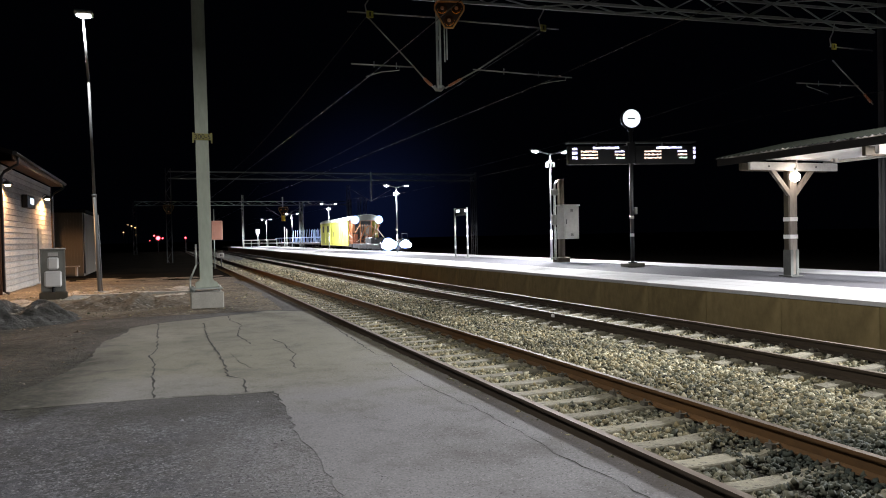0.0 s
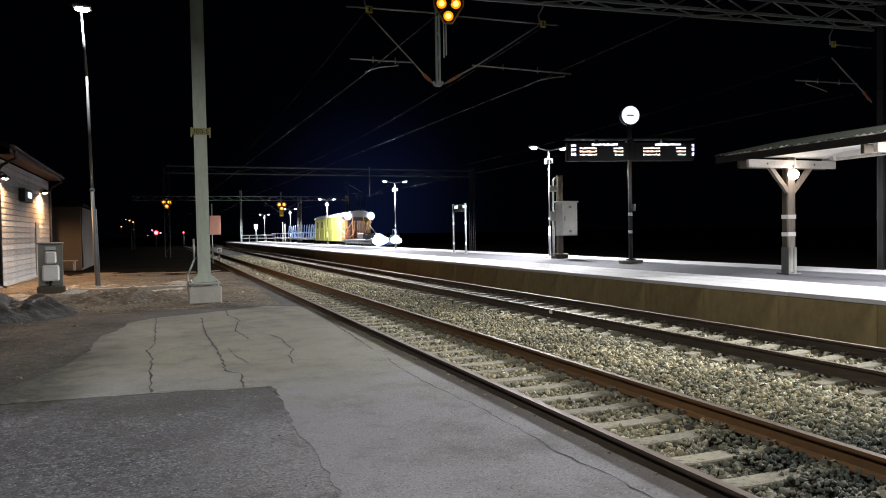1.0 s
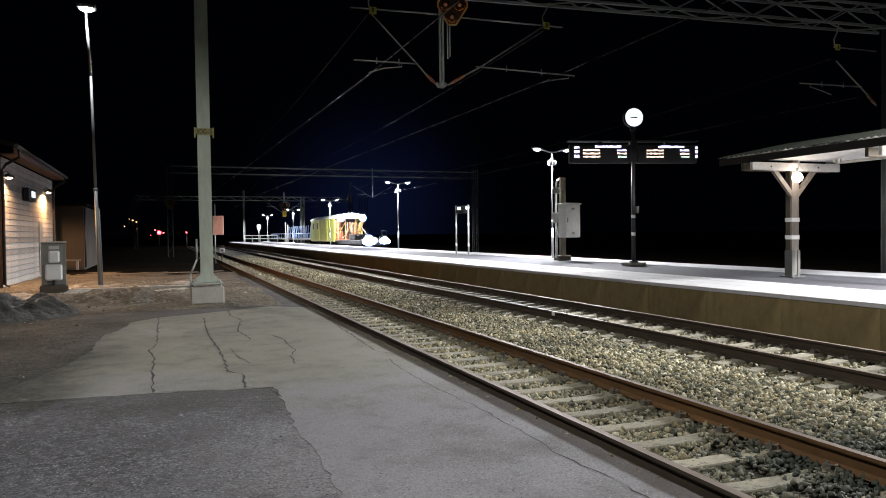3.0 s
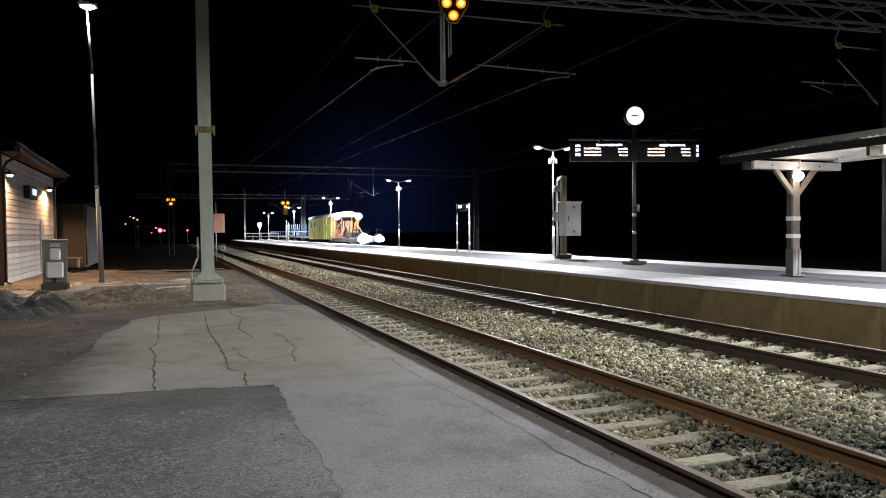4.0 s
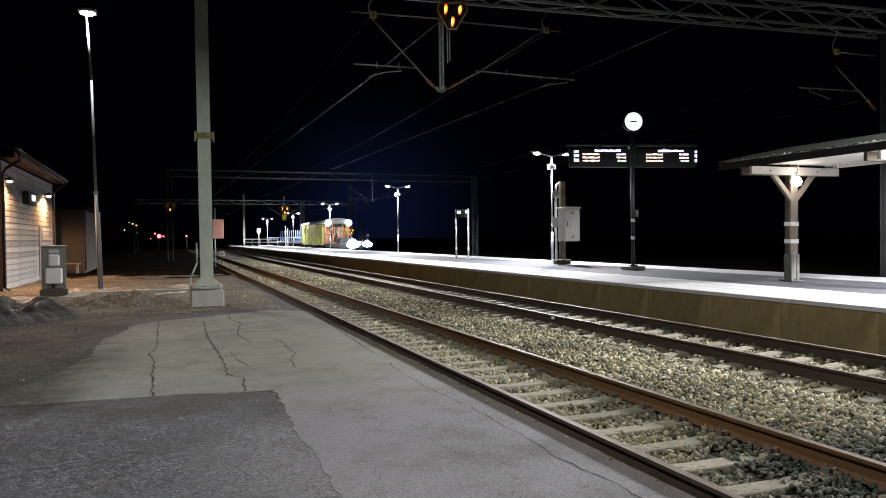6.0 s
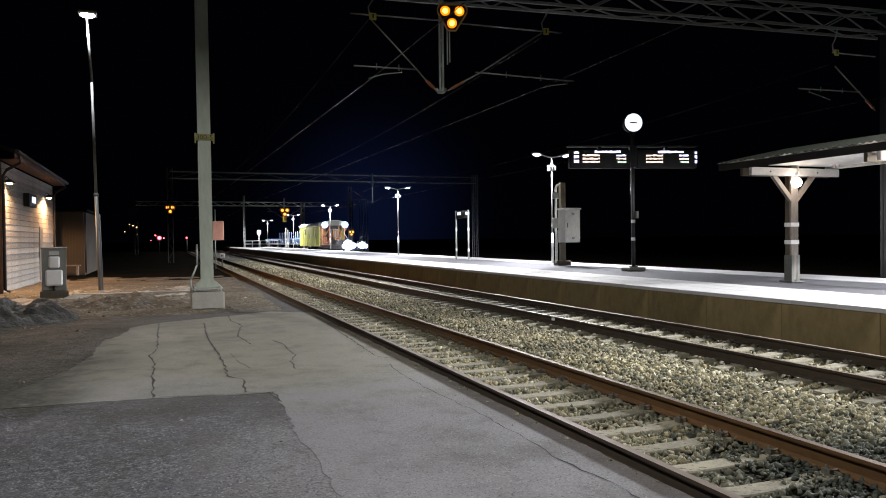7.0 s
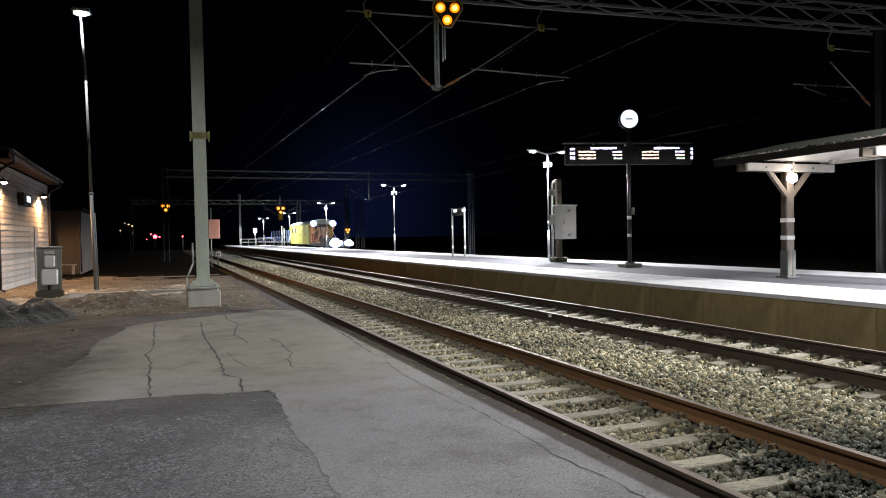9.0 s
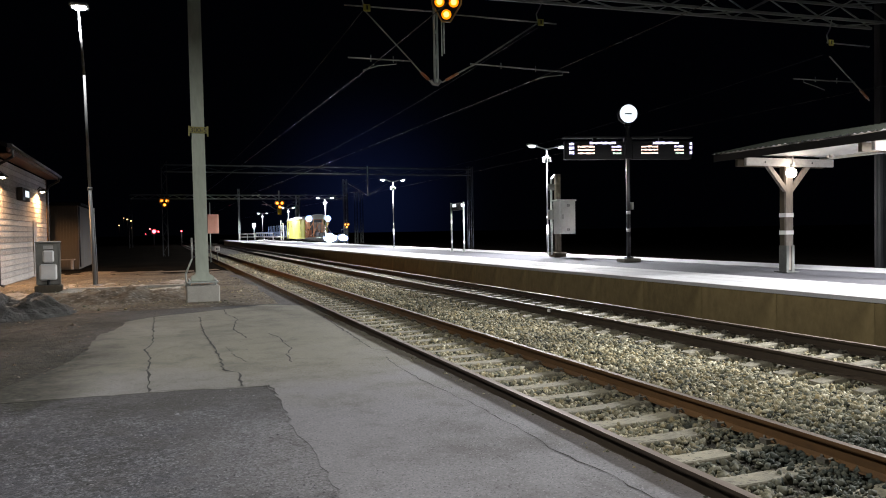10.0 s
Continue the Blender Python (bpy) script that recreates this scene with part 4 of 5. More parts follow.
        tube(bm, [(14.43, y - 0.01, 2.60), (14.46, y - 0.01, 2.72), (14.44, y - 0.01, 2.84), (14.40, y - 0.01, 2.96)], 0.014, 6)
        part("cable", bm, M["white"], g)
    lamp("globe_light", (14.33, 13.42, PLAT_Z + 2.44), POWER["globe"], (1.0, 0.84, 0.70), 0.1)
    # unseen lamp added to brighten the ceiling slats and platform slabs
    lamp("canopy_fill", (14.33, 10.07, PLAT_Z + 2.44), POWER["canopy"], (1.0, 0.90, 0.82), 0.1)


def build_platform_end():
    t = thing("railing", "white pipe railing at the platform end", "railing", pose(0, 0, PLAT_Z))
    ends = [(12.9, 133.6), (16.9, 120.5)]
    pts = [Vector((ends[0][0] + (ends[1][0] - ends[0][0]) * k / 4, ends[0][1] + (ends[1][1] - ends[0][1]) * k / 4, 0)) for k in range(5)]
    for p in pts:
        bm = new_bm()
        tube(bm, [p, p + Vector((0, 0, 1.15))], 0.06, 8)
        part("post", bm, M["white"], t)
    for z in (0.6, 1.13):
        bm = new_bm()
        tube(bm, [pts[0] + Vector((0, 0, z)), pts[-1] + Vector((0, 0, z))], 0.06, 8)
        part("rail", bm, M["white"], t)
    for x, y, h, name, label in ((16.1, 139.4, 3.3, "sign_post", "round-topped white sign on a thin post"),):
        s = thing(name, label, "sign", pose(x, y, 0))
        bm = new_bm()
        tube(bm, [(0, 0, -0.3), (0, 0, 2.6)], 0.06, 8)
        part("post", bm, M["galv"], s)
        bm = new_bm()
        box(bm, -0.33, 0.33, -0.03, 0.03, 2.95, 3.7, bevel=0.02)
        box(bm, -0.16, 0.16, -0.03, 0.03, 2.6, 2.95)
        part("sign_board", bm, M["white"], s)
    s = thing("cabinet_post", "pale twin post with small boxes on the platform", "post", pose(16.6, 109.0, PLAT_Z))
    for x in (-0.16, 0.16):
        bm = new_bm()
        box(bm, x - 0.06, x + 0.06, -0.06, 0.06, 0, 3.0 if x < 0 else 2.7, bevel=0.01)
        part("post", bm, M["aged"], s)


# ---------------------------------------------------------------- overhead line
def truss(bm, a, b, depth, width, step, r, lace=1.0):
    """A four-chord lattice beam from a to b, its lower chords at a and b."""
    a, b = Vector(a), Vector(b)
    d = (b - a).normalized()
    side = Vector((-d.y, d.x, 0)) * width / 2
    up = Vector((0, 0, depth))
    for s in (-1, 1):
        for z in (0, 1):
            bar(bm, a + side * s + up * z, b + side * s + up * z, r * 2, r * 2)
    n = max(2, int((b - a).length / step))
    for k in range(n):
        p, q = a + (b - a) * k / n, a + (b - a) * (k + 1) / n
        for s in (-1, 1):
            u, v = (p + side * s, q + side * s + up) if k % 2 == 0 else (p + side * s + up, q + side * s)
            bar(bm, u, v, r * lace, r * lace)
        for z in (0, 1):
            u, v = (p + side, q - side) if k % 2 else (p - side, q + side)
            bar(bm, u + up * z, v + up * z, r * lace, r * lace)


def lattice_leg(bm, x, y, z0, z1, w):
    for sx in (-1, 1):
        for sy in (-1, 1):
            bar(bm, (x + sx * w, y + sy * w, z0), (x + sx * w, y + sy * w, z1), 0.07, 0.07)
    n = int((z1 - z0) / 0.7)
    for k in range(n):
        za, zb = z0 + (z1 - z0) * k / n, z0 + (z1 - z0) * (k + 1) / n
        for sy in (-1, 1):
            s = 1 if k % 2 else -1
            bar(bm, (x - s * w, y + sy * w, za), (x + s * w, y + sy * w, zb), 0.03, 0.03)


def gantry(x0, y0, x1, y1, z, depth, label, step=1.25, metal="aged", lace=1.0):
    t = thing("catenary_gantry", label, "gantry", group="overhead line gantries")
    bm = new_bm()
    truss(bm, (x0, y0, z), (x1, y1, z), depth, 0.6, step, 0.034, lace)
    part("lattice_beam", bm, M[metal], t)
    for x, y in ((x0, y0), (x1, y1)):
        bm = new_bm()
        if y0 > 20:
            lattice_leg(bm, x, y, -0.6, z + depth + 0.3, 0.22)
        else:
            box(bm, x - 0.11, x + 0.11, y - 0.012, y + 0.012, -0.6, z + depth + 0.3)
            for sx in (-0.11, 0.10):
                box(bm, x + sx, x + sx + 0.012, y - 0.1, y + 0.1, -0.6, z + depth + 0.3)
        part("leg", bm, M["dark" if y0 > 20 else "black"], t)
    return t


def cantilever(t, y, top, stay, reg, steady, plate):
    """Tube bracket on one side of a drop post: top tube, stay, registration arm and steady arm, as points in x and z."""
    for name, pts, r in (("top_tube", top, 0.019), ("stay_tube", stay, 0.018), ("registration_arm", reg, 0.018), ("steady_arm", steady, 0.012)):
        bm = new_bm()
        tube(bm, [(x, y, z) for x, z in pts], r, 8)
        part(name, bm, M["wire"], t)
    (xa, za), (xb, zb) = stay[-2:]
    for f0 in (0.15,):
        bm = new_bm()
        for k in range(7):
            f = f0 + 0.1 * k
            ball(bm, (xa + (xb - xa) * f, y, za + (zb - za) * f), 0.048, 0.7, 8, 6)
        part("insulator", bm, M["insulator"], t)
    for f in (0.35, 0.7):
        bm = new_bm()
        x, z = reg[0][0] + (reg[1][0] - reg[0][0]) * f, reg[0][1] + (reg[1][1] - reg[0][1]) * f
        tube(bm, [(x, y, z - 0.06), (x, y, z + 0.09)], 0.012, 6)
        part("arm_clip", bm, M["wire"], t)
    bm = new_bm()
    box(bm, plate[0] - 0.085, plate[0] + 0.085, y - 0.07, y - 0.03, plate[1] - 0.09, plate[1] + 0.08, bevel=0.01)
    p = part("number_plate", bm, M["plate"], t, "small yellow plate")
    bm = new_bm()
    box(bm, plate[0] - 0.02, plate[0] + 0.02, y - 0.076, y - 0.071, plate[1] - 0.05, plate[1] + 0.05)
    part("plate_bar", bm, M["black"], p)
    bm = new_bm()
    tube(bm, [(plate[0] - 0.06, y, plate[1]), (plate[0] - 0.10, y, plate[1] + 0.22), (plate[0] + 0.02, y, plate[1] + 0.42), (plate[0] + 0.10, y, 7.75)], 0.018, 6)
    part("hanger_link", bm, M["wire"], t)


DISCS = []


def warning_signal(at, label, scale=1.0):
    """Three amber lamps in a triangular housing; each lamp is a disc that turns its glowing face out to flash."""
    t = thing("flashing_signal", label, "railway signal", at, "amber flashing signals")
    k = scale
    bm = new_bm()
    outline = [(-0.30, 0.30), (0.30, 0.30), (0.36, 0.20), (0.36, 0.10), (0.10, -0.34), (-0.10, -0.34), (-0.36, 0.10), (-0.36, 0.20)]
    f = [bm.verts.new((x * k, 0.05, z * k)) for x, z in outline]
    b = [bm.verts.new((x * k, 0.12, z * k)) for x, z in outline]
    bm.faces.new(f), bm.faces.new(b[::-1])
    for i in range(8):
        bm.faces.new((f[i], f[(i + 1) % 8], b[(i + 1) % 8], b[i]))
    part("backboard", bm, M["black"], t)
    bm = new_bm()
    for (x, z), (u, v) in zip(outline, outline[1:] + outline[:1]):
        bar(bm, (x * k, 0.03, z * k), (u * k, 0.03, v * k), 0.035 * k, 0.035 * k)
    part("rim", bm, M["gold"], t, "worn golden rim")
    for x, z in ((-0.175, 0.13), (0.175, 0.13), (0.0, -0.17)):
        bm = new_bm()
        tube(bm, [(x * k, 0.06, z * k), (x * k, 0.02, z * k)], 0.125 * k, 20)
        part("lamp_seat", bm, M["black"], t)
        bm = new_bm()
        tube(bm, [(0, 0.014, 0), (0, 0.002, 0)], 0.122 * k, 20, slot=1)
        # orange knob as a painted highlight on the unlit lens
        tube(bm, [(0, 0.026, 0), (0, 0.014, 0)], 0.026 * k, 12, 0.046 * k, slot=3)
        # wide orange ring that carries the lit lamp's halo
        tube(bm, [(0, 0.001, 0), (0, -0.004, 0)], 0.122 * k, 20, slot=2)
        tube(bm, [(0, -0.005, 0), (0, -0.010, 0)], 0.070 * k, 20, slot=0)
        d = part("lamp_disc", mesh_of(bm, [M["amber"], M["amber_off"], M["amber_halo"], M["orange"]]), None, t, "amber lamp")
        DISCS.append((d, x * k, z * k))
    return t


def build_overhead():
    near = gantry(-4.6, 17.9, 20.35, 15.91, 7.69, 0.62, "grey lattice gantry carrying the overhead wires above the tracks")
    x, y = 6.43, 17.03
    bm = new_bm()
    for dx in (-0.01, 0.065):
        box(bm, x + dx - 0.018, x + dx + 0.018, y - 0.035, y + 0.035, 5.38, 8.3)
    for k in range(5):
        box(bm, x - 0.005, x + 0.06, y - 0.006, y + 0.006, 5.42 + k * 0.6, 5.5 + k * 0.6)
    part("drop_post", bm, M["galv"], near)
    bm = new_bm()
    tube(bm, [(x - 0.12, y, 5.47), (x - 0.06, y, 5.38), (x + 0.06, y, 5.38), (x + 0.14, y, 5.47)], 0.045, 8)
    part("post_shoe", bm, M["wire"], near)
    cantilever(near, y, [(4.16, 7.11), (6.40, 7.16)], [(4.64, 7.04), (5.33, 6.37), (5.80, 5.91), (6.04, 5.66), (6.30, 5.43)], [(4.23, 5.88), (5.83, 5.90)], [(5.42, 5.89), (5.42, 5.80), (4.96, 5.73), (4.59, 5.60)], (4.70, 7.08))
    cantilever(near, y, [(6.40, 7.13), (9.87, 7.15)], [(9.28, 7.10), (7.49, 5.93), (7.09, 5.71), (6.62, 5.43)], [(10.24, 5.90), (7.38, 5.94)], [(10.05, 5.89), (10.05, 5.82), (9.59, 5.75), (9.22, 5.65)], (9.38, 7.14))
    cantilever(near, 15.9, [(18.2, 7.02), (19.9, 7.03)], [(18.3, 6.63), (18.9, 6.18), (19.5, 5.75), (19.9, 5.42)], [(16.9, 5.90), (19.3, 5.94)], [(17.3, 5.90), (17.3, 5.82), (17.7, 5.74), (18.1, 5.64)], (18.3, 7.02))
    for dx in (0.16, 0.22):
        bm = new_bm()
        tube(bm, [(x + dx, y - 0.08, 5.9 + dx), (x + dx, y - 0.08, 7.3)], 0.018, 8)
        part("cable_pipe", bm, M["galv"], near)
    warning_signal(pose(6.66, 16.78, 7.21, 0, 2, -20), "triangular housing with three amber lamps on the gantry post")
    second = gantry(0.34, 70, 30.1, 70, 7.42, 0.62, "distant grey lattice gantry across all tracks", 2.6, "aged", 0.35)
    bm = new_bm()
    tube(bm, [(19.0, 69.6, 5.3), (19.0, 69.6, 8.2)], 0.06, 8)
    part("drop_post", bm, M["galv"], second)
    for pts in (((16.5, 6.75), (17.3, 6.3), (18.98, 5.3)), ((21.0, 6.45), (19.02, 5.35)), ((17.1, 5.6), (18.4, 5.65))):
        bm = new_bm()
        tube(bm, [(px, 69.6, pz) for px, pz in pts], 0.022, 6)
        part("bracket_tube", bm, M["wire"], second)
    third = gantry(-4.3, 120, 29.0, 120, 7.3, 0.6, "far lattice gantry lit by the platform lamps", 1.2, "galv")
    bm = new_bm()
    box(bm, 17.75, 17.95, 119.6, 119.7, 5.0, 8.6)
    part("drop_post", bm, M["galv"], third)
    bm = new_bm()
    box(bm, 17.55, 18.15, 119.2, 119.5, 4.7, 5.9, bevel=0.06)
    part("signal_housing", bm, M["reflective"], third, "bright yellow signal housing")
    for dx, s in ((-0.1, -1), (0.1, 1)):
        bm = new_bm()
        tube(bm, [(17.85 + s * 2.6, 119.6, 6.9), (17.85, 119.6, 5.2)], 0.045, 6)
        tube(bm, [(17.85 + s * 2.7, 119.6, 6.4), (17.85 + s * 1.2, 119.6, 6.3)], 0.04, 6)
        part("bracket_tube", bm, M["wire"], third)
    # these two are drawn about twice true size to carry their glow
    warning_signal(pose(17.85, 119.0, 6.3, 0, 0, -8), "yellow framed amber lamps under the far gantry", scale=2.1)
    warning_signal(pose(0.55, 119.0, 6.7, 0, 0, 0), "amber lamps on the far gantry above the side track", scale=2.1)
    warning_signal(pose(26.6, 110.0, 2.75, 0, 0, -13), "amber lamps on a low far post behind the train", scale=1.2)
    bm = new_bm()
    tube(bm, [(26.6, 110.3, -0.6), (26.6, 110.3, 2.9)], 0.09, 8)
    solid("signal_post", bm, M["dark"], "dark steel post carrying the low amber signal", "post")
    bm = new_bm()
    box(bm, 0.45, 0.65, 119.2, 119.4, 6.2, 7.6)
    part("drop_post", bm, M["galv"], third)
    bm = new_bm()
    tube(bm, [(0.55, 119.3, 6.2), (0.55, 119.05, 6.3)], 0.05, 6)
    part("signal_bracket", bm, M["galv"], third)
    # contact wires and messengers
    w = thing("overhead_wire", "thin copper contact and carrier wires above the tracks", "overhead wire")
    for name, pts, r in (
        ("contact_wire", [(4.5, -12, 5.6), (4.65, 17.0, 5.6), (3.9, 70, 5.6), (4.6, 120, 5.6), (4.3, 200, 5.6)], 0.0075),
        ("contact_wire", [(8.4, -12, 5.65), (9.22, 17.0, 5.65), (8.3, 70, 5.6), (8.9, 120, 5.6), (8.7, 200, 5.6)], 0.0075),
        ("contact_wire", [(19.0, -12, 5.65), (19.6, 70, 5.6), (19.0, 120, 5.6), (19.2, 200, 5.6)], 0.0075),
    ):
        bm = new_bm()
        tube(bm, pts, r, 6)
        part(name, bm, M["copper"], w)
    for x0, x1, x2 in ((4.6, 4.0, 4.5), (9.3, 8.4, 8.8), (19.3, 19.4, 19.2)):
        bm = new_bm()
        pts = []
        for (xa, ya), (xb, yb) in (((x0, 17), (x1, 70)), ((x1, 70), (x2, 120)), ((x2, 120), (x2, 180))):
            for k in range(12):
                f = k / 12
                pts.append((xa + (xb - xa) * f, ya + (yb - ya) * f, 7.0 - 0.7 * 4 * f * (1 - f)))
        tube(bm, pts, 0.005, 5)
        part("carrier_wire", bm, M["old_wire"], w)


def build_mast():
    t = thing("catenary_mast", "tall weathered steel mast bolted to a concrete footing", "mast", pose(1.03, 21.2, 0))
    bm = new_bm()
    box(bm, -0.44, 0.43, -0.40, 0.40, -0.5, 0.36, bevel=0.03)
    part("footing", bm, M["plinth"], t, "chipped concrete block")
    bm = new_bm()
    box(bm, -0.42, 0.40, -0.36, 0.36, 0.425, 0.465, bevel=0.006)
    for x in (-0.35, 0.33):
        for y in (-0.28, 0.28):
            tube(bm, [(x, y, 0.34), (x, y, 0.53)], 0.022, 6)
            tube(bm, [(x, y, 0.465), (x, y, 0.495)], 0.042, 6)
            tube(bm, [(x, y, 0.395), (x, y, 0.425)], 0.042, 6)
    part("base_plate", bm, M["galv"], t)
    bm = new_bm()
    prof = [(-0.19, -0.16), (-0.168, -0.16), (-0.168, -0.012), (0.170, -0.012), (0.170, -0.16), (0.192, -0.16), (0.192, 0.16), (0.170, 0.16), (0.170, 0.012), (-0.168, 0.012), (-0.168, 0.16), (-0.19, 0.16)]
    lo, hi = [[bm.verts.new((y * 1.03 + dx, x * 0.9, z)) for x, y in prof] for z, dx in ((0.466, 0), (11.2, -0.066))]
    for k in range(12):
        bm.faces.new((lo[k], lo[(k + 1) % 12], hi[(k + 1) % 12], hi[k]))
    bm.faces.new(hi), bm.faces.new(lo[::-1])
    part("column", bm, M["mast"], t)
    for y in (-0.205, 0.18):
        bm = new_bm()
        rim = [(-0.29, 0.468), (0.29, 0.468), (0.30, 0.56), (0.27, 0.61), (0.21, 0.63), (0.165, 0.70), (-0.165, 0.70), (-0.21, 0.63), (-0.27, 0.61), (-0.30, 0.56)]
        a, b = [[bm.verts.new((px, py, pz)) for px, pz in rim] for py in (y, y + 0.025)]
        bm.faces.new(a), bm.faces.new(b[::-1])
        for k in range(10):
            bm.faces.new((a[k], b[k], b[(k + 1) % 10], a[(k + 1) % 10]))
        bmesh.ops.recalc_face_normals(bm, faces=bm.faces[:])
        part("gusset", bm, M["mast"], t)
    bm = new_bm()
    box(bm, -0.25, 0.25, -0.20, -0.185, 4.50, 4.68, bevel=0.004)
    box(bm, -0.26, -0.22, -0.22, -0.165, 4.42, 4.70)
    box(bm, 0.22, 0.26, -0.22, -0.165, 4.42, 4.70)
    s = part("number_plate", bm, M["plate"], t, "yellow plate with dark digits", at=pose(-0.02, 0, 0))
    data = bpy.data.curves.new("digits", "FONT")
    data.body, data.size, data.align_x, data.extrude = "300-5", 0.19, "CENTER", 0.002
    text = new("digits", data)
    shape = bpy.data.meshes.new_from_object(text)
    bpy.data.objects.remove(text)
    shape.materials.append(M["black"])
    part("digits", shape, None, s, "dark painted digits", at=pose(0, -0.204, 4.525, 90))
    bm = new_bm()
    tube(bm, [(-0.425, -0.22, 0.30), (-0.435, -0.22, 0.70)], 0.026, 8)
    tube(bm, [(-0.435, -0.22, 0.69), (-0.262, -0.14, 1.09)], 0.024, 8)
    tube(bm, [(-0.262, -0.14, 1.08), (-0.262, -0.14, 1.66)], 0.026, 8)
    part("conduit", bm, M["galv"], t)
    bm = new_bm()
    box(bm, -0.27, -0.16, -0.16, -0.12, 1.12, 1.16)
    part("conduit_clip", bm, M["dark"], t)


# ---------------------------------------------------------------- yard side
def build_yard_lamps():
    def one(x, y, lean, watts, forward, cone):
        t = thing("yard_lamp", "tall slender galvanised lamp post with a white head", "street lamp", pose(x, y, ASPHALT_Z), "tall yard lamps")
        bm = new_bm()
        tube(bm, [(0, 0, -0.3), (0, 0, 0.05)], 0.2, 12)
        tube(bm, [(0, 0, 0.0), (lean * 0.29, 0, 3.6)], 0.068, 12, 0.064)
        tube(bm, [(lean * 0.29, 0, 3.55), (lean * 0.29, 0, 3.66)], 0.085, 12)
        tube(bm, [(lean * 0.29, 0, 3.6), (lean * 0.56, 0, 7.8)], 0.052, 12, 0.046)
        tube(bm, [(lean * 0.56, 0, 7.8), (lean, 0, 10.25)], 0.052, 12, 0.04)
        part("pole", bm, M["lamp_post"], t)
        bm = new_bm()
        tube(bm, [(0.094, 0, 0.0), (0.09 + lean * 0.235, 0, 2.9)], 0.02, 8)
        part("conduit", bm, M["lamp_post"], t)
        bm = new_bm()
        box(bm, lean - 0.28, lean + 0.36, -0.45, 0.18, 10.22, 10.36, bevel=0.04)
        h = part("lamp_head", bm, M["galv"], t)
        bm = new_bm()
        ball(bm, (lean + 0.05, -0.15, 10.22), 0.26, 0.35, 14, 8)
        part("lens", bm, M["lamp"], h, "glowing white lens")
        lamp("yard_light", (x + lean + 0.05, y - 0.15, ASPHALT_Z + 9.95), watts, (1.0, 0.985, 0.96), 0.2, cone, (x + lean + 0.051, y - 0.15 - forward, ASPHALT_Z))
    one(-2.345, 30.0, -0.30, POWER["yard_far"], 4.2, 112)
    one(-2.30, 4.0, -0.1, POWER["yard"], 0.0, 165)


def build_station_house():
    x, y0, y1, top = -5.6, 30.35, 43.3, 4.72
    t = thing("station_house", "small white boarded house with brown eaves and wall lamps", "house", pose(0, 0, 0))
    bm = new_bm()
    box(bm, -12, x - 0.03, y0 + 0.03, y1 - 0.03, -0.4, top)
    part("wall", bm, M["board"], t)
    bm = new_bm()
    n, h = 21, (top + 0.05) / 21
    box(bm, 0, 0.028, 0, y1 - y0 - 0.2, 0.008, h - 0.004, bevel=0.004)
    data = mesh_of(bm, M["board"])
    for k in range(n):
        part("board", data, None, t, at=pose(x - 0.012 + random.uniform(0, 0.004), y0 + 0.1, -0.05 + k * h, 0, -3.0, 0))
    bm = new_bm()
    box(bm, -6.4, 0, -0.028, 0, 0.008, h - 0.004)
    data = mesh_of(bm, M["board"])
    for k in range(n):
        part("board", data, None, t, at=pose(x - 0.15, y0 + 0.03, -0.05 + k * h))
    for yy in (y0, y1 - 0.12):
        bm = new_bm()
        box(bm, x - 0.12, x + 0.03, yy, yy + 0.12, -0.1, top)
        part("corner_board", bm, M["brown"], t)
    bm = new_bm()
    for a, b in (((-5.02, 4.95), (-8.8, 6.25)), ((-12.6, 4.95), (-8.8, 6.25))):
        m = 1 if a[0] > b[0] else -1
        vs = [bm.verts.new((px, yy, pz + dz)) for yy in (y0 - 0.55, y1 + 0.5) for px, pz in (a, b) for dz in (0, 0.16)]
        for q in ((0, 1, 3, 2), (4, 6, 7, 5), (0, 4, 5, 1), (2, 3, 7, 6), (0, 2, 6, 4), (1, 5, 7, 3)):
            bm.faces.new([vs[i] for i in q])
    r = part("roof", bm, M["roof"], t)
    bm = new_bm()
    box(bm, -5.06, -5.02, y0 - 0.5, y1 + 0.45, 4.81, 5.01)
    part("fascia", bm, M["brown"], r, "brown fascia board")
    bm = new_bm()
    box(bm, -5.6, -5.06, y0 - 0.5, y1 + 0.45, 4.79, 4.83)
    box(bm, -12.2, -5.06, y0 - 0.5, y0, 4.79, 4.83)
    part("soffit", bm, M["brown"], r)
    bm = new_bm()
    tube(bm, [(-4.95, y0 - 0.55, 5.03), (-4.95, y1 + 0.5, 4.93)], 0.075, 10)
    part("gutter", bm, M["dark"], r, "dark metal gutter")
    for yy in (y0 + 0.1, y1 - 0.1):
        bm = new_bm()
        tube(bm, [(-4.95, yy, 4.95), (-4.97, yy, 4.68), (-5.4, yy, 4.42), (-5.52, yy, 4.2), (-5.52, yy, 0.05), (-5.35, yy, -0.02)], 0.055, 8)
        part("downpipe", bm, M["dark"], t)
    for yy in (30.70, 40.3):
        bm = new_bm()
        tube(bm, [(-5.58, yy, 4.06), (-5.46, yy, 4.20), (-5.36, yy, 4.10)], 0.018, 6)
        tube(bm, [(-5.36, yy, 4.11), (-5.36, yy, 4.06), (-5.36, yy, 3.96)], 0.045, 14, 0.215)
        w = part("wall_lamp", bm, M["dark"], t)
        bm = new_bm()
        ball(bm, (-5.36, yy, 3.955), 0.10, 0.6, 10, 8)
        part("bulb", bm, M["lamp_warm"], w)
        lamp("wall_light", (-5.34, yy, 3.87), POWER["wall"], WARM, 0.06, 166)
    bm = new_bm()
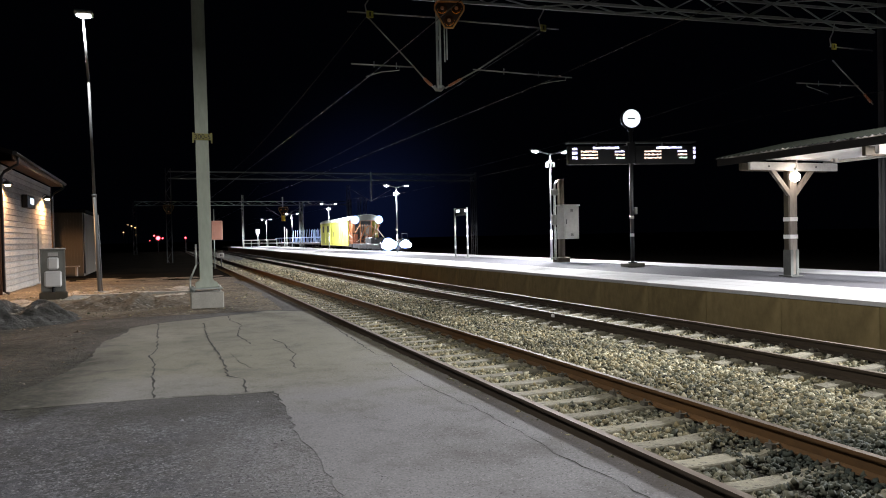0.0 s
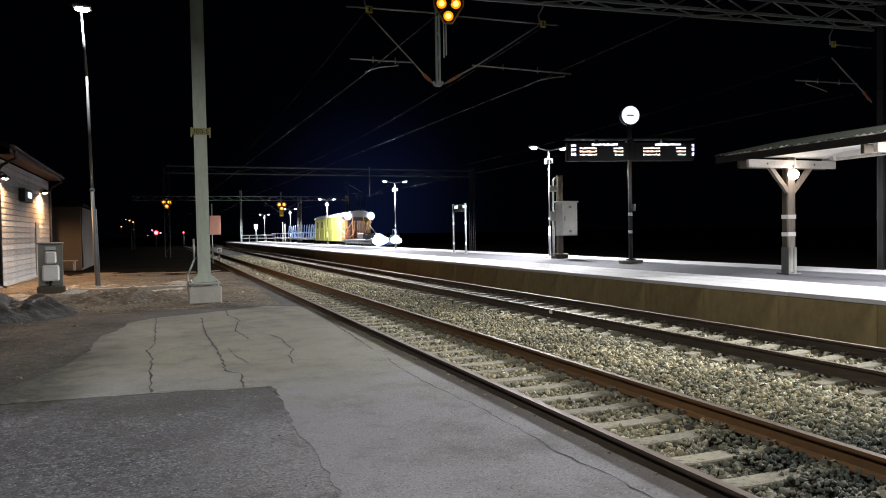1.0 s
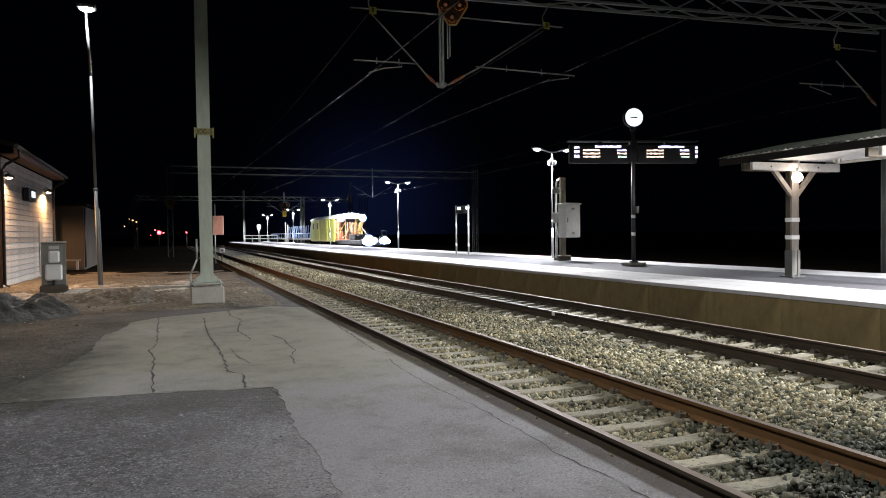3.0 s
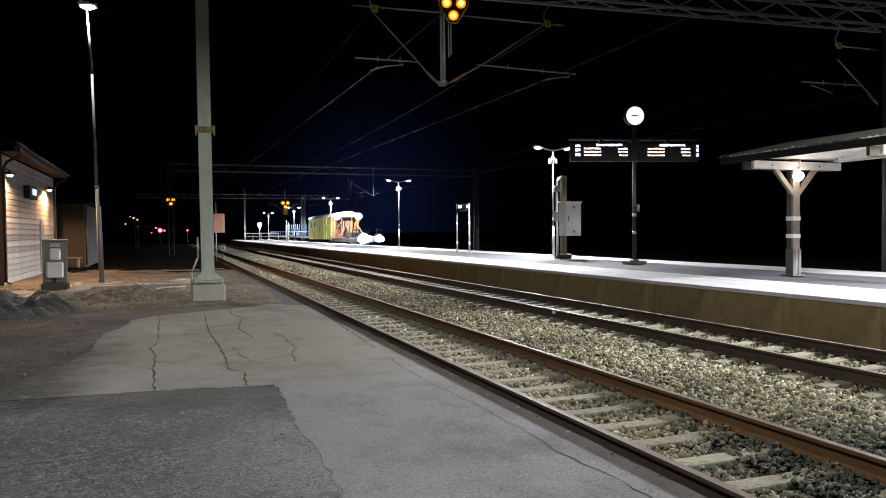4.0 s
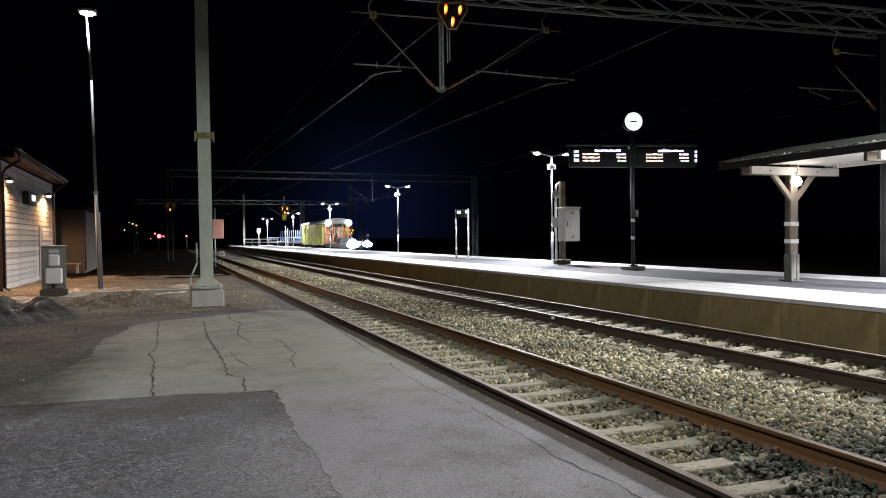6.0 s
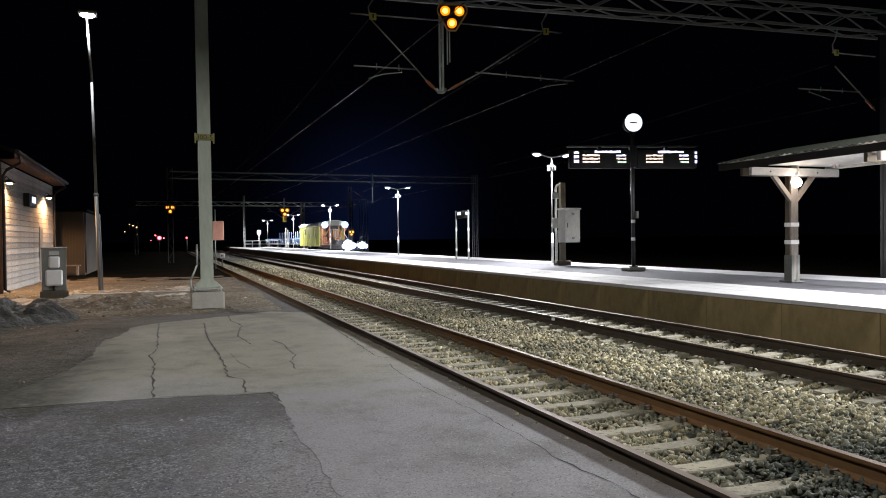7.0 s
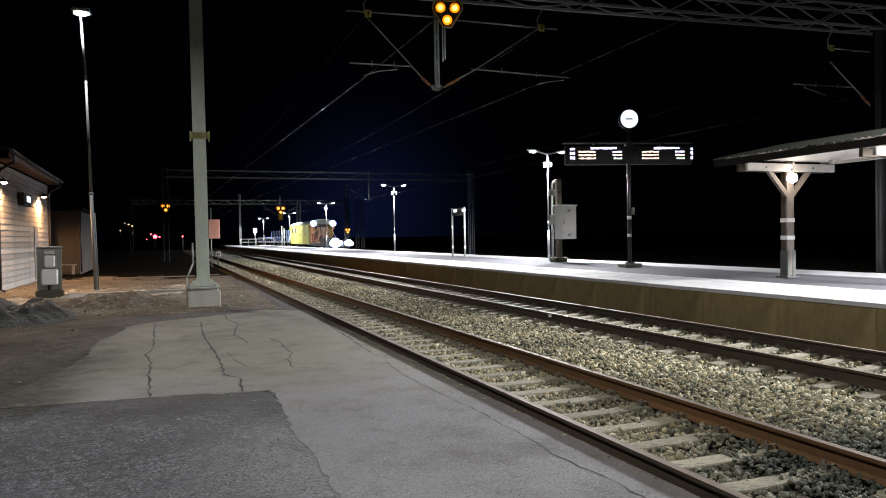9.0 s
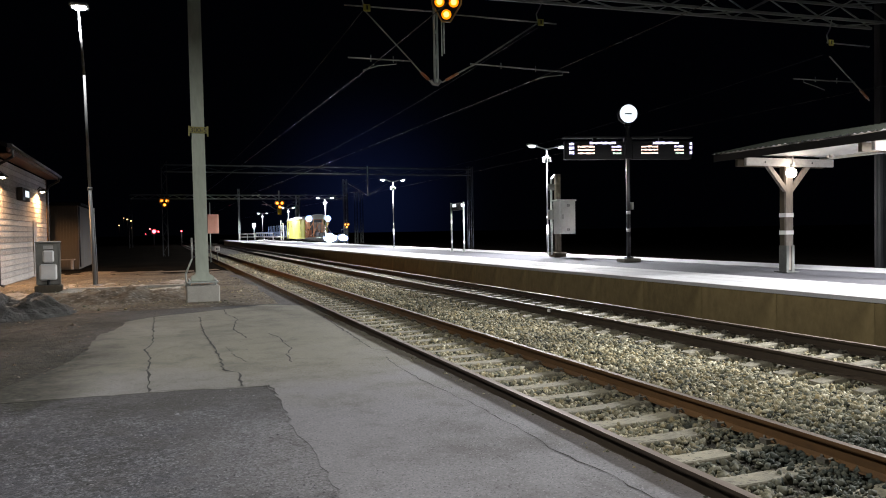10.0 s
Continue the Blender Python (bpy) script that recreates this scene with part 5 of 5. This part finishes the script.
    box(bm, -5.56, -5.34, 34.65, 36.5, 3.30, 3.84, bevel=0.02)
    s = part("sign_box", bm, M["black"], t, "dark wall sign box")
    bm = new_bm()
    box(bm, -5.36, -5.36 + 0.026, 35.3, 36.25, 3.47, 3.73)
    part("lit_symbol", bm, M["face"], s)
    bm = new_bm()
    box(bm, -5.565, -5.55, 38.6, 39.6, 0.0, 2.5)
    part("door", bm, M["grey"], t)
    # low shed behind
    g = thing("shed", "low tan clad shed behind the house", "shed", pose(0, 0, 0))
    bm = new_bm()
    box(bm, -9, -4.5, 47.2, 56, -0.4, 3.55)
    part("wall", bm, M["shed"], g)
    bm = new_bm()
    box(bm, 0, 0.15, -0.03, 0, 0, 3.5)
    data = mesh_of(bm, M["shed"])
    for k in range(27):
        part("plank", data, None, g, at=pose(-8.6 + k * 0.152, 47.19, 0.0))
    bm = new_bm()
    box(bm, -9.2, -4.3, 46.9, 56.3, 3.56, 3.72, bevel=0.02)
    part("roof", bm, M["roof"], g)
    bm = new_bm()
    tube(bm, [(-4.42, 47.1, 3.5), (-4.42, 47.1, 0)], 0.05, 8)
    part("downpipe", bm, M["dark"], g)
    bm = new_bm()
    box(bm, -5.9, -4.6, 45.8, 46.3, 0.42, 0.48, bevel=0.01)
    box(bm, -5.8, -5.7, 45.85, 46.25, -0.1, 0.42)
    box(bm, -4.8, -4.7, 45.85, 46.25, -0.1, 0.42)
    solid("bench", bm, M["wood"], "plain pale bench beside the shed", "bench")


def build_meter_cabinet():
    t = thing("meter_cabinet", "grey meter cabinet with pale boxes on a concrete base", "electric cabinet", pose(-3.58, 27.75, ASPHALT_Z, 0, 0, 6))
    bm = new_bm()
    box(bm, -0.42, 0.43, -0.35, 0.45, -0.2, 0.24, bevel=0.03)
    part("base", bm, M["timber"], t)
    bm = new_bm()
    box(bm, -0.35, 0.37, -0.05, 0.40, 0.24, 1.64, bevel=0.015)
    box(bm, -0.38, 0.40, -0.12, 0.44, 1.64, 1.70, bevel=0.015)
    for x in (-0.37, 0.33):
        box(bm, x, x + 0.04, -0.11, 0.0, 0.24, 1.64)
    part("body", bm, M["cabinet"], t)
    for x0, x1, z0, z1, y in ((-0.16, 0.18, 0.99, 1.40, -0.22), (-0.26, 0.26, 0.40, 0.94, -0.28)):
        bm = new_bm()
        box(bm, x0, x1, y, -0.06, z0, z1, bevel=0.05)
        part("meter_box", bm, M["ceiling"], t, "pale rounded plastic box")
    bm = new_bm()
    box(bm, -0.14, 0.16, -0.16, -0.06, 1.44, 1.56)
    part("lit_label", bm, M["white"], t)
    bm = new_bm()
    tube(bm, [(0, -0.2, 0.0), (0, -0.2, 0.48)], 0.05, 8)
    part("cable_duct", bm, M["black"], t)


def build_side_signs():
    t = thing("track_sign", "faded orange board on a thin steel post", "sign", pose(3.0, 52.0, 0))
    bm = new_bm()
    tube(bm, [(0.1, 0.05, -0.5), (0.1, 0.05, 3.9)], 0.035, 8)
    part("post", bm, M["galv"], t)
    bm = new_bm()
    box(bm, -0.06, 0.66, -0.02, 0.02, 1.80, 3.10, bevel=0.02)
    part("board", bm, M["salmon"], t)
    s = thing("marker_sign", "small white marker on a short post beside the track", "sign", pose(3.42, 50.5, 0))
    bm = new_bm()
    tube(bm, [(0, 0.04, -0.5), (0, 0.04, 1.0)], 0.03, 8)
    part("post", bm, M["dark"], s)
    bm = new_bm()
    box(bm, -0.15, 0.17, -0.02, 0.02, 0.62, 0.94, bevel=0.02)
    b = part("board", bm, M["white"], s)
    bm = new_bm()
    for k in range(2):
        box(bm, -0.08 + k * 0.1, -0.02 + k * 0.1, -0.026, -0.021, 0.71, 0.84)
    part("plate_bar", bm, M["black"], b)


def build_far_lights():
    t = thing("red_signal", "distant red signal lamps on a dark post", "railway signal", pose(-1.4, 155, 0))
    bm = new_bm()
    tube(bm, [(0, 0.1, -0.6), (0, 0.1, 3.2)], 0.1, 8)
    box(bm, -0.5, 0.5, 0.02, 0.2, 1.9, 3.1, bevel=0.05)
    part("post", bm, M["dark"], t)
    for x, z, r in ((0.05, 2.5, 0.36), (-0.7, 3.0, 0.13), (0.85, 2.45, 0.14), (-1.5, 2.0, 0.07)):
        bm = new_bm()
        tube(bm, [(x, 0.0, z), (x, -0.08, z)], r, 16)
        part("lens", bm, M["red"], t, "red glowing lens")
    t = thing("red_marker", "small distant red lamp on a post", "railway signal", pose(3.15, 130, 0))
    bm = new_bm()
    tube(bm, [(0, 0.1, -0.6), (0, 0.1, 2.6)], 0.08, 8)
    part("post", bm, M["dark"], t)
    bm = new_bm()
    tube(bm, [(0, 0, 2.35), (0, -0.08, 2.35)], 0.13, 12)
    part("lens", bm, M["red"], t)
    for x, z, r in ((-10.9, 7.3, 0.16), (-9.9, 6.9, 0.28), (-8.8, 6.4, 0.30), (-12.3, 5.0, 0.22), (-8.7, 4.2, 0.1)):
        s = thing("distant_lamp", "tiny warm street light far behind the station", "street lamp", pose(x, 250, 0), "far street lights")
        bm = new_bm()
        tube(bm, [(0, 0, -0.6), (0, 0, z)], 0.08, 6)
        part("pole", bm, M["dark"], s)
        bm = new_bm()
        ball(bm, (0, -0.1, z), r, 0.8, 10, 6)
        part("lens", bm, M["far"], s)
    for x, y, h in ((31.2, 130, 11.3), (38.3, 150, 10.1), (39.5, 150, 9.8), (23.5, 135, 8.6), (28.5, 165, 8.0), (14.0, 145, 10.4)):
        bm = new_bm()
        lattice_leg(bm, x, y, -0.7, h, 0.28 if x > 20 else 0.12)
        solid("catenary_mast", bm, M["galv"], "distant lattice mast of the overhead line", "mast", "distant masts")


# ---------------------------------------------------------------- train
def build_train():
    """Work train: open deck with headlights, yellow house with an open end, stake wagon behind. y = 0 at the house's open end."""
    t = thing("work_train", "yellow track maintenance train with glaring headlights", "train", pose(19.27, 74.1, 0))
    # front deck
    bm = new_bm()
    box(bm, -1.4, 1.4, -10.0, 0, 0.95, 1.15, bevel=0.02)
    for x in (-1.38, 1.3):
        box(bm, x, x + 0.08, -10.0, 0, 0.72, 0.96)
    part("deck", bm, M["dark"], t, "dark steel deck")
    bm = new_bm()
    box(bm, -1.35, 1.35, -10.3, -9.7, 0.6, 1.25, bevel=0.04)
    part("front_beam", bm, M["dark"], t)
    # lens radii are enlarged so the shapes take in the headlights' glare
    for x0, n, lenses in ((-1.25, 3, ((0.20, -0.04, 0.24), (0.56, 0.06, 0.44), (0.98, 0.0, 0.28), (1.22, 0.05, 0.17))), (0.45, 2, ((0.22, 0.02, 0.22), (0.46, 0.05, 0.30), (0.80, -0.04, 0.19)))):
        bm = new_bm()
        box(bm, x0 - 0.06, x0 + n * 0.40 + 0.06, -10.42, -10.3, 0.62, 1.56, bevel=0.03)
        h = part("light_bank", bm, M["black"], t, "bank of headlights on the front beam")
        for lx, lz, r in lenses:
            bm = new_bm()
            bmesh.ops.create_uvsphere(bm, u_segments=24, v_segments=14, radius=1.0)
            bm.transform(pose(x0 + lx, -10.44, 1.06 + lz) @ Matrix.Diagonal((r, 0.14, r, 1)))
            for f in bm.faces:
                f.smooth = True
            part("lens", bm, M["head"], h, "oversized blue-white lens that takes in its glare")
            # added glowing ring as the headlight's blue halo
            bm = new_bm()
            tube(bm, [(x0 + lx, -10.425, 1.06 + lz), (x0 + lx, -10.45, 1.06 + lz)], r * 1.16, 24, r * 1.34)
            part("reflector", bm, M["lamp_halo"], h, "blue glowing ring for the lamp's halo")
    for x in (-1.3, 1.3):
        bm = new_bm()
        tube(bm, [(x, -9.8, 1.15), (x, -9.8, 2.05), (x, -8.2, 2.05), (x, -8.2, 1.15)], 0.035, 6)
        tube(bm, [(x, -9.8, 1.6), (x, -8.2, 1.6)], 0.025, 6)
        part("handrail", bm, M["dark"], t)
    bm = new_bm()
    tube(bm, [(1.2, -0.2, 2.6), (1.2, -3.2, 1.5), (1.2, -7.5, 1.25)], 0.05, 8)
    part("conveyor_boom", bm, M["hose"], t, "pale sloping boom")
    bm = new_bm()
    box(bm, -0.9, 0.3, -5.5, -3.2, 1.15, 1.75, bevel=0.05)
    part("engine_box", bm, M["dark"], t)
    # house
    bm = new_bm()
    box(bm, -1.42, 1.42, 0.2, 15.6, 0.85, 1.1)
    part("underframe", bm, M["dark"], t)
    bm = new_bm()
    box(bm, -1.45, -1.38, 1.5, 15.6, 0.98, 3.55)
    box(bm, 1.38, 1.45, 0.2, 15.6, 0.98, 3.55)
    box(bm, -1.38, 1.38, 15.52, 15.6, 0.98, 3.55)
    part("house_wall", bm, M["yellow"], t, "yellow steel sides")
    bm = new_bm()
    box(bm, -1.37, 1.37, 2.6, 2.68, 1.1, 3.55)
    part("bulkhead", bm, M["dark"], t, "dark inner wall of the open end")
    # plain wide panels, a sliding door and ribs on the side that shows
    for y0, y1, out in ((1.55, 4.1, 0.02), (4.18, 5.5, 0.02), (5.6, 8.9, 0.055), (9.0, 10.3, 0.02), (10.4, 13.1, 0.02), (13.2, 15.55, 0.02)):
        bm = new_bm()
        box(bm, -1.45 - out, -1.45, y0, y1, 1.06, 3.46, bevel=0.008)
        part("sliding_door" if out > 0.05 else "side_panel", bm, M["yellow"], t)
    for y in (1.5, 4.14, 5.55, 8.95, 10.35, 13.15, 15.58):
        bm = new_bm()
        box(bm, -1.515, -1.452, y - 0.035, y + 0.035, 1.02, 3.5, bevel=0.006)
        part("rib", bm, M["yellow"], t)
    for z in (1.0, 3.49):
        bm = new_bm()
        box(bm, -1.53, -1.452, 1.45, 15.62, z - 0.05, z + 0.04, bevel=0.006)
        part("side_rail", bm, M["yellow"], t)
    for y in (11.2, 13.8):
        bm = new_bm()
        box(bm, -1.485, -1.472, y, y + 0.75, 2.45, 3.2, bevel=0.01)
        part("side_window", bm, M["black"], t)
    for y in (3.9, 8.3):
        bm = new_bm()
        box(bm, -1.545, -1.51, y, y + 0.07, 1.9, 2.5, bevel=0.006)
        part("door_handle", bm, M["dark"], t)
    bm = new_bm()
    prev = None
    for k in range(13):
        a = math.pi * k / 12
        row = [bm.verts.new((1.56 * math.cos(a), y, 3.53 + (0.62 if y < 12 else 0.50) * math.sin(a))) for y in (-0.6, 14.6, 15.9)]
        if prev:
            for n in (0, 1):
                bm.faces.new((prev[n], prev[n + 1], row[n + 1], row[n])).smooth = True
        prev = row
    bmesh.ops.recalc_face_normals(bm, faces=bm.faces[:])
    bmesh.ops.solidify(bm, geom=bm.faces[:], thickness=0.05)
    part("roof", bm, M["pale"], t, "pale arched roof")
    bm = new_bm()
    arc = [(1.50 * math.cos(math.pi * k / 12), 3.50 + 0.58 * math.sin(math.pi * k / 12)) for k in range(13)]
    outer, inner = [[bm.verts.new((px, y, pz)) for px, pz in arc] for y in (-0.50, -0.42)]
    bm.faces.new(outer), bm.faces.new(inner[::-1])
    for k in range(13):
        n = (k + 1) % 13
        bm.faces.new((outer[k], inner[k], inner[n], outer[n]))
    part("end_gable", bm, M["grey"], t, "grey end gable")
    # the open end: corner posts, a cab window wall, boxes, hoses and a walkway
    for x, w in ((-1.40, 0.05), (1.34, 0.05), (-0.55, 0.035), (0.62, 0.035)):
        bm = new_bm()
        box(bm, x - w, x + w, -0.05, 0.06, 1.1, 3.55, bevel=0.01)
        part("end_post", bm, M["orange"], t)
    for z in (1.1, 1.52, 3.45):
        bm = new_bm()
        box(bm, -1.38, 1.38, -0.04, 0.05, z, z + (0.16 if z < 1.2 else 0.06), bevel=0.008)
        part("end_rail", bm, M["rustred"], t)
    for x0, x1, y0, z0, z1, tone in ((-1.25, -0.6, 0.9, 1.15, 2.15, "rustred"), (-0.5, 0.1, 1.3, 1.15, 2.9, "dark"), (0.2, 1.2, 0.9, 1.15, 1.9, "rustred"), (0.3, 1.15, 1.6, 1.95, 3.1, "grey"), (-1.2, -0.65, 1.7, 2.25, 3.2, "orange")):
        bm = new_bm()
        box(bm, x0, x1, y0, y0 + 0.75, z0, z1, bevel=0.05)
        box(bm, x0 + 0.1, x1 - 0.1, y0 - 0.04, y0 + 0.02, z0 + 0.15, z1 - 0.2, bevel=0.015)
        part("machine_box", bm, M[tone], t, "worn machine housing in the open end")
    for k in range(7):
        bm = new_bm()
        x = -1.15 + 0.36 * k
        sag = 0.35 + 0.2 * (k % 3)
        pts = [(x + 0.5 * f - 0.12 * math.sin(5 * f + k), 0.25 + 0.1 * (k % 2), 1.35 + 1.75 * f - sag * math.sin(math.pi * f) * (1 if k % 2 else -0.4)) for f in (n / 8 for n in range(9))]
        tube(bm, pts, 0.045, 6)
        part("hose", bm, M["hose" if k % 2 else "orange"], t)
    bm = new_bm()
    tube(bm, [(0.45 + 0.5 * math.cos(n * math.pi / 8), 0.05, 2.45 + 0.5 * math.sin(n * math.pi / 8)) for n in range(17)], 0.05, 8)
    part("hose_reel", bm, M["orange"], t, "round orange hose reel")
    for y in (0.45, 1.0):
        bm = new_bm()
        bar(bm, (-1.42, y, 1.1), (-1.42, y, 3.55), 0.06, 0.06)
        part("side_post", bm, M["orange"], t)
    bm = new_bm()
    bar(bm, (-1.46, -0.3, 1.75), (-1.46, 1.5, 2.15), 0.05, 0.05)
    bar(bm, (-1.46, -0.3, 1.45), (-1.46, 1.5, 1.45), 0.05, 0.05)
    part("side_rail", bm, M["hose"], t)
    for x in (-1.25, 1.25):
        bm = new_bm()
        box(bm, x - 0.26, x + 0.26, -0.62, -0.35, 3.38, 3.76, bevel=0.03)
        h = part("work_light", bm, M["black"], t)
        bm = new_bm()
        # lens enlarged to include the work lamp's glare
        ball(bm, (x, -0.62, 3.57), 0.33, 0.95, 16, 10)
        part("lens", bm, M["work"], h, "bright white lens")
        # the same added halo ring around the work lamp
        bm = new_bm()
        tube(bm, [(x, -0.66, 3.57), (x, -0.70, 3.57)], 0.38, 24, 0.44)
        part("reflector", bm, M["lamp_halo"], h, "blue glowing ring for the lamp's halo")
    # stake wagon
    bm = new_bm()
    box(bm, -1.4, 1.4, 16.6, 56, 1.0, 1.25, bevel=0.02)
    part("wagon_deck", bm, M["dark"], t, "dark flat wagon deck")
    for k in range(12):
        y = 17.4 + k * 1.85
        for x in (-1.38, 1.3):
            bm = new_bm()
            bar(bm, (x + 0.04, y, 1.25), (x + 0.04, y - 0.9, 3.0), 0.07, 0.10)
            part("stake", bm, M["stake"], t)
    for x in (-1.36, 1.36):
        bm = new_bm()
        bar(bm, (x, 16.8, 1.95), (x, 56, 1.95), 0.07, 0.09)
        part("side_rail", bm, M["stake"], t)
    for k in range(14):
        for x in (-1.36, 1.36):
            bm = new_bm()
            box(bm, x - 0.03, x + 0.03, 17.0 + k * 2.9, 17.08 + k * 2.9, 1.25, 1.92)
            part("rail_post", bm, M["stake"], t)
    # wheels
    wheel = new_bm()
    for x in (-0.78, 0.70):
        tube(wheel, [(x, 0, 0.46), (x + 0.09, 0, 0.46)], 0.46, 24)
    tube(wheel, [(-0.7, 0, 0.46), (0.7, 0, 0.46)], 0.07, 10)
    data = mesh_of(wheel, M["dark"])
    for y in (-8.7, -6.8, 3.0, 4.9, 11.5, 13.4, 19.0, 20.9, 31, 32.9, 40, 41.9, 52, 53.9):
        part("wheelset", data, None, t, at=pose(0, y, 0))
    for y in (-7.75, 3.95, 12.45, 19.95, 31.95, 40.95, 52.95):
        for x in (-1.15, 0.95):
            bm = new_bm()
            box(bm, x, x + 0.2, y - 1.4, y + 1.4, 0.35, 0.72, bevel=0.03)
            part("bogie_frame", bm, M["dark"], t)
    return t


# ---------------------------------------------------------------- build
build_ground()
build_grit()
build_slush()
build_yard_lamps()
build_station_house()
build_meter_cabinet()
build_side_signs()
build_mast()
build_platform_lamps()
build_clock()
build_cabinet()
build_info_frame()
build_shelter()
build_platform_end()
build_overhead()
build_far_lights()
train = build_train()
build_platform()
bed = build_tracks()
build_ballast(bed)


def motions():
    # the train backs away at a steady walking pace
    rows = [(0.0, 73.1), (1.0, 75.5), (2.5, 79.0), (4.0, 82.45), (5.5, 85.75), (7.0, 88.95), (8.5, 92.35), (10.0, 96.0)]
    walk(train, [(s, pose(19.27, y, 0)) for s, y in rows])
    # the amber lamps flash: each disc turns its glowing face out and away again
    step = 1 / FPS
    for disc, x, z in DISCS:
        angle, turns = 180, [(0.0, 180)]
        for k in range(14):
            for start in (0.15 + 0.735 * k, 0.15 + 0.735 * k + (0.38 if k else 0.46)):
                first = round(start * FPS) * step
                if first + 3 * step > 10.0:
                    continue
                for i in range(4):
                    turns.append((first + (i - 3) * step, angle + 60 * i))
                angle += 180
        turns.append((10.0, angle))
        rows = [(s, pose(x, 0.0, z, 0, 0, a)) for s, a in turns if s >= 0]
        walk(disc, rows)


motions()
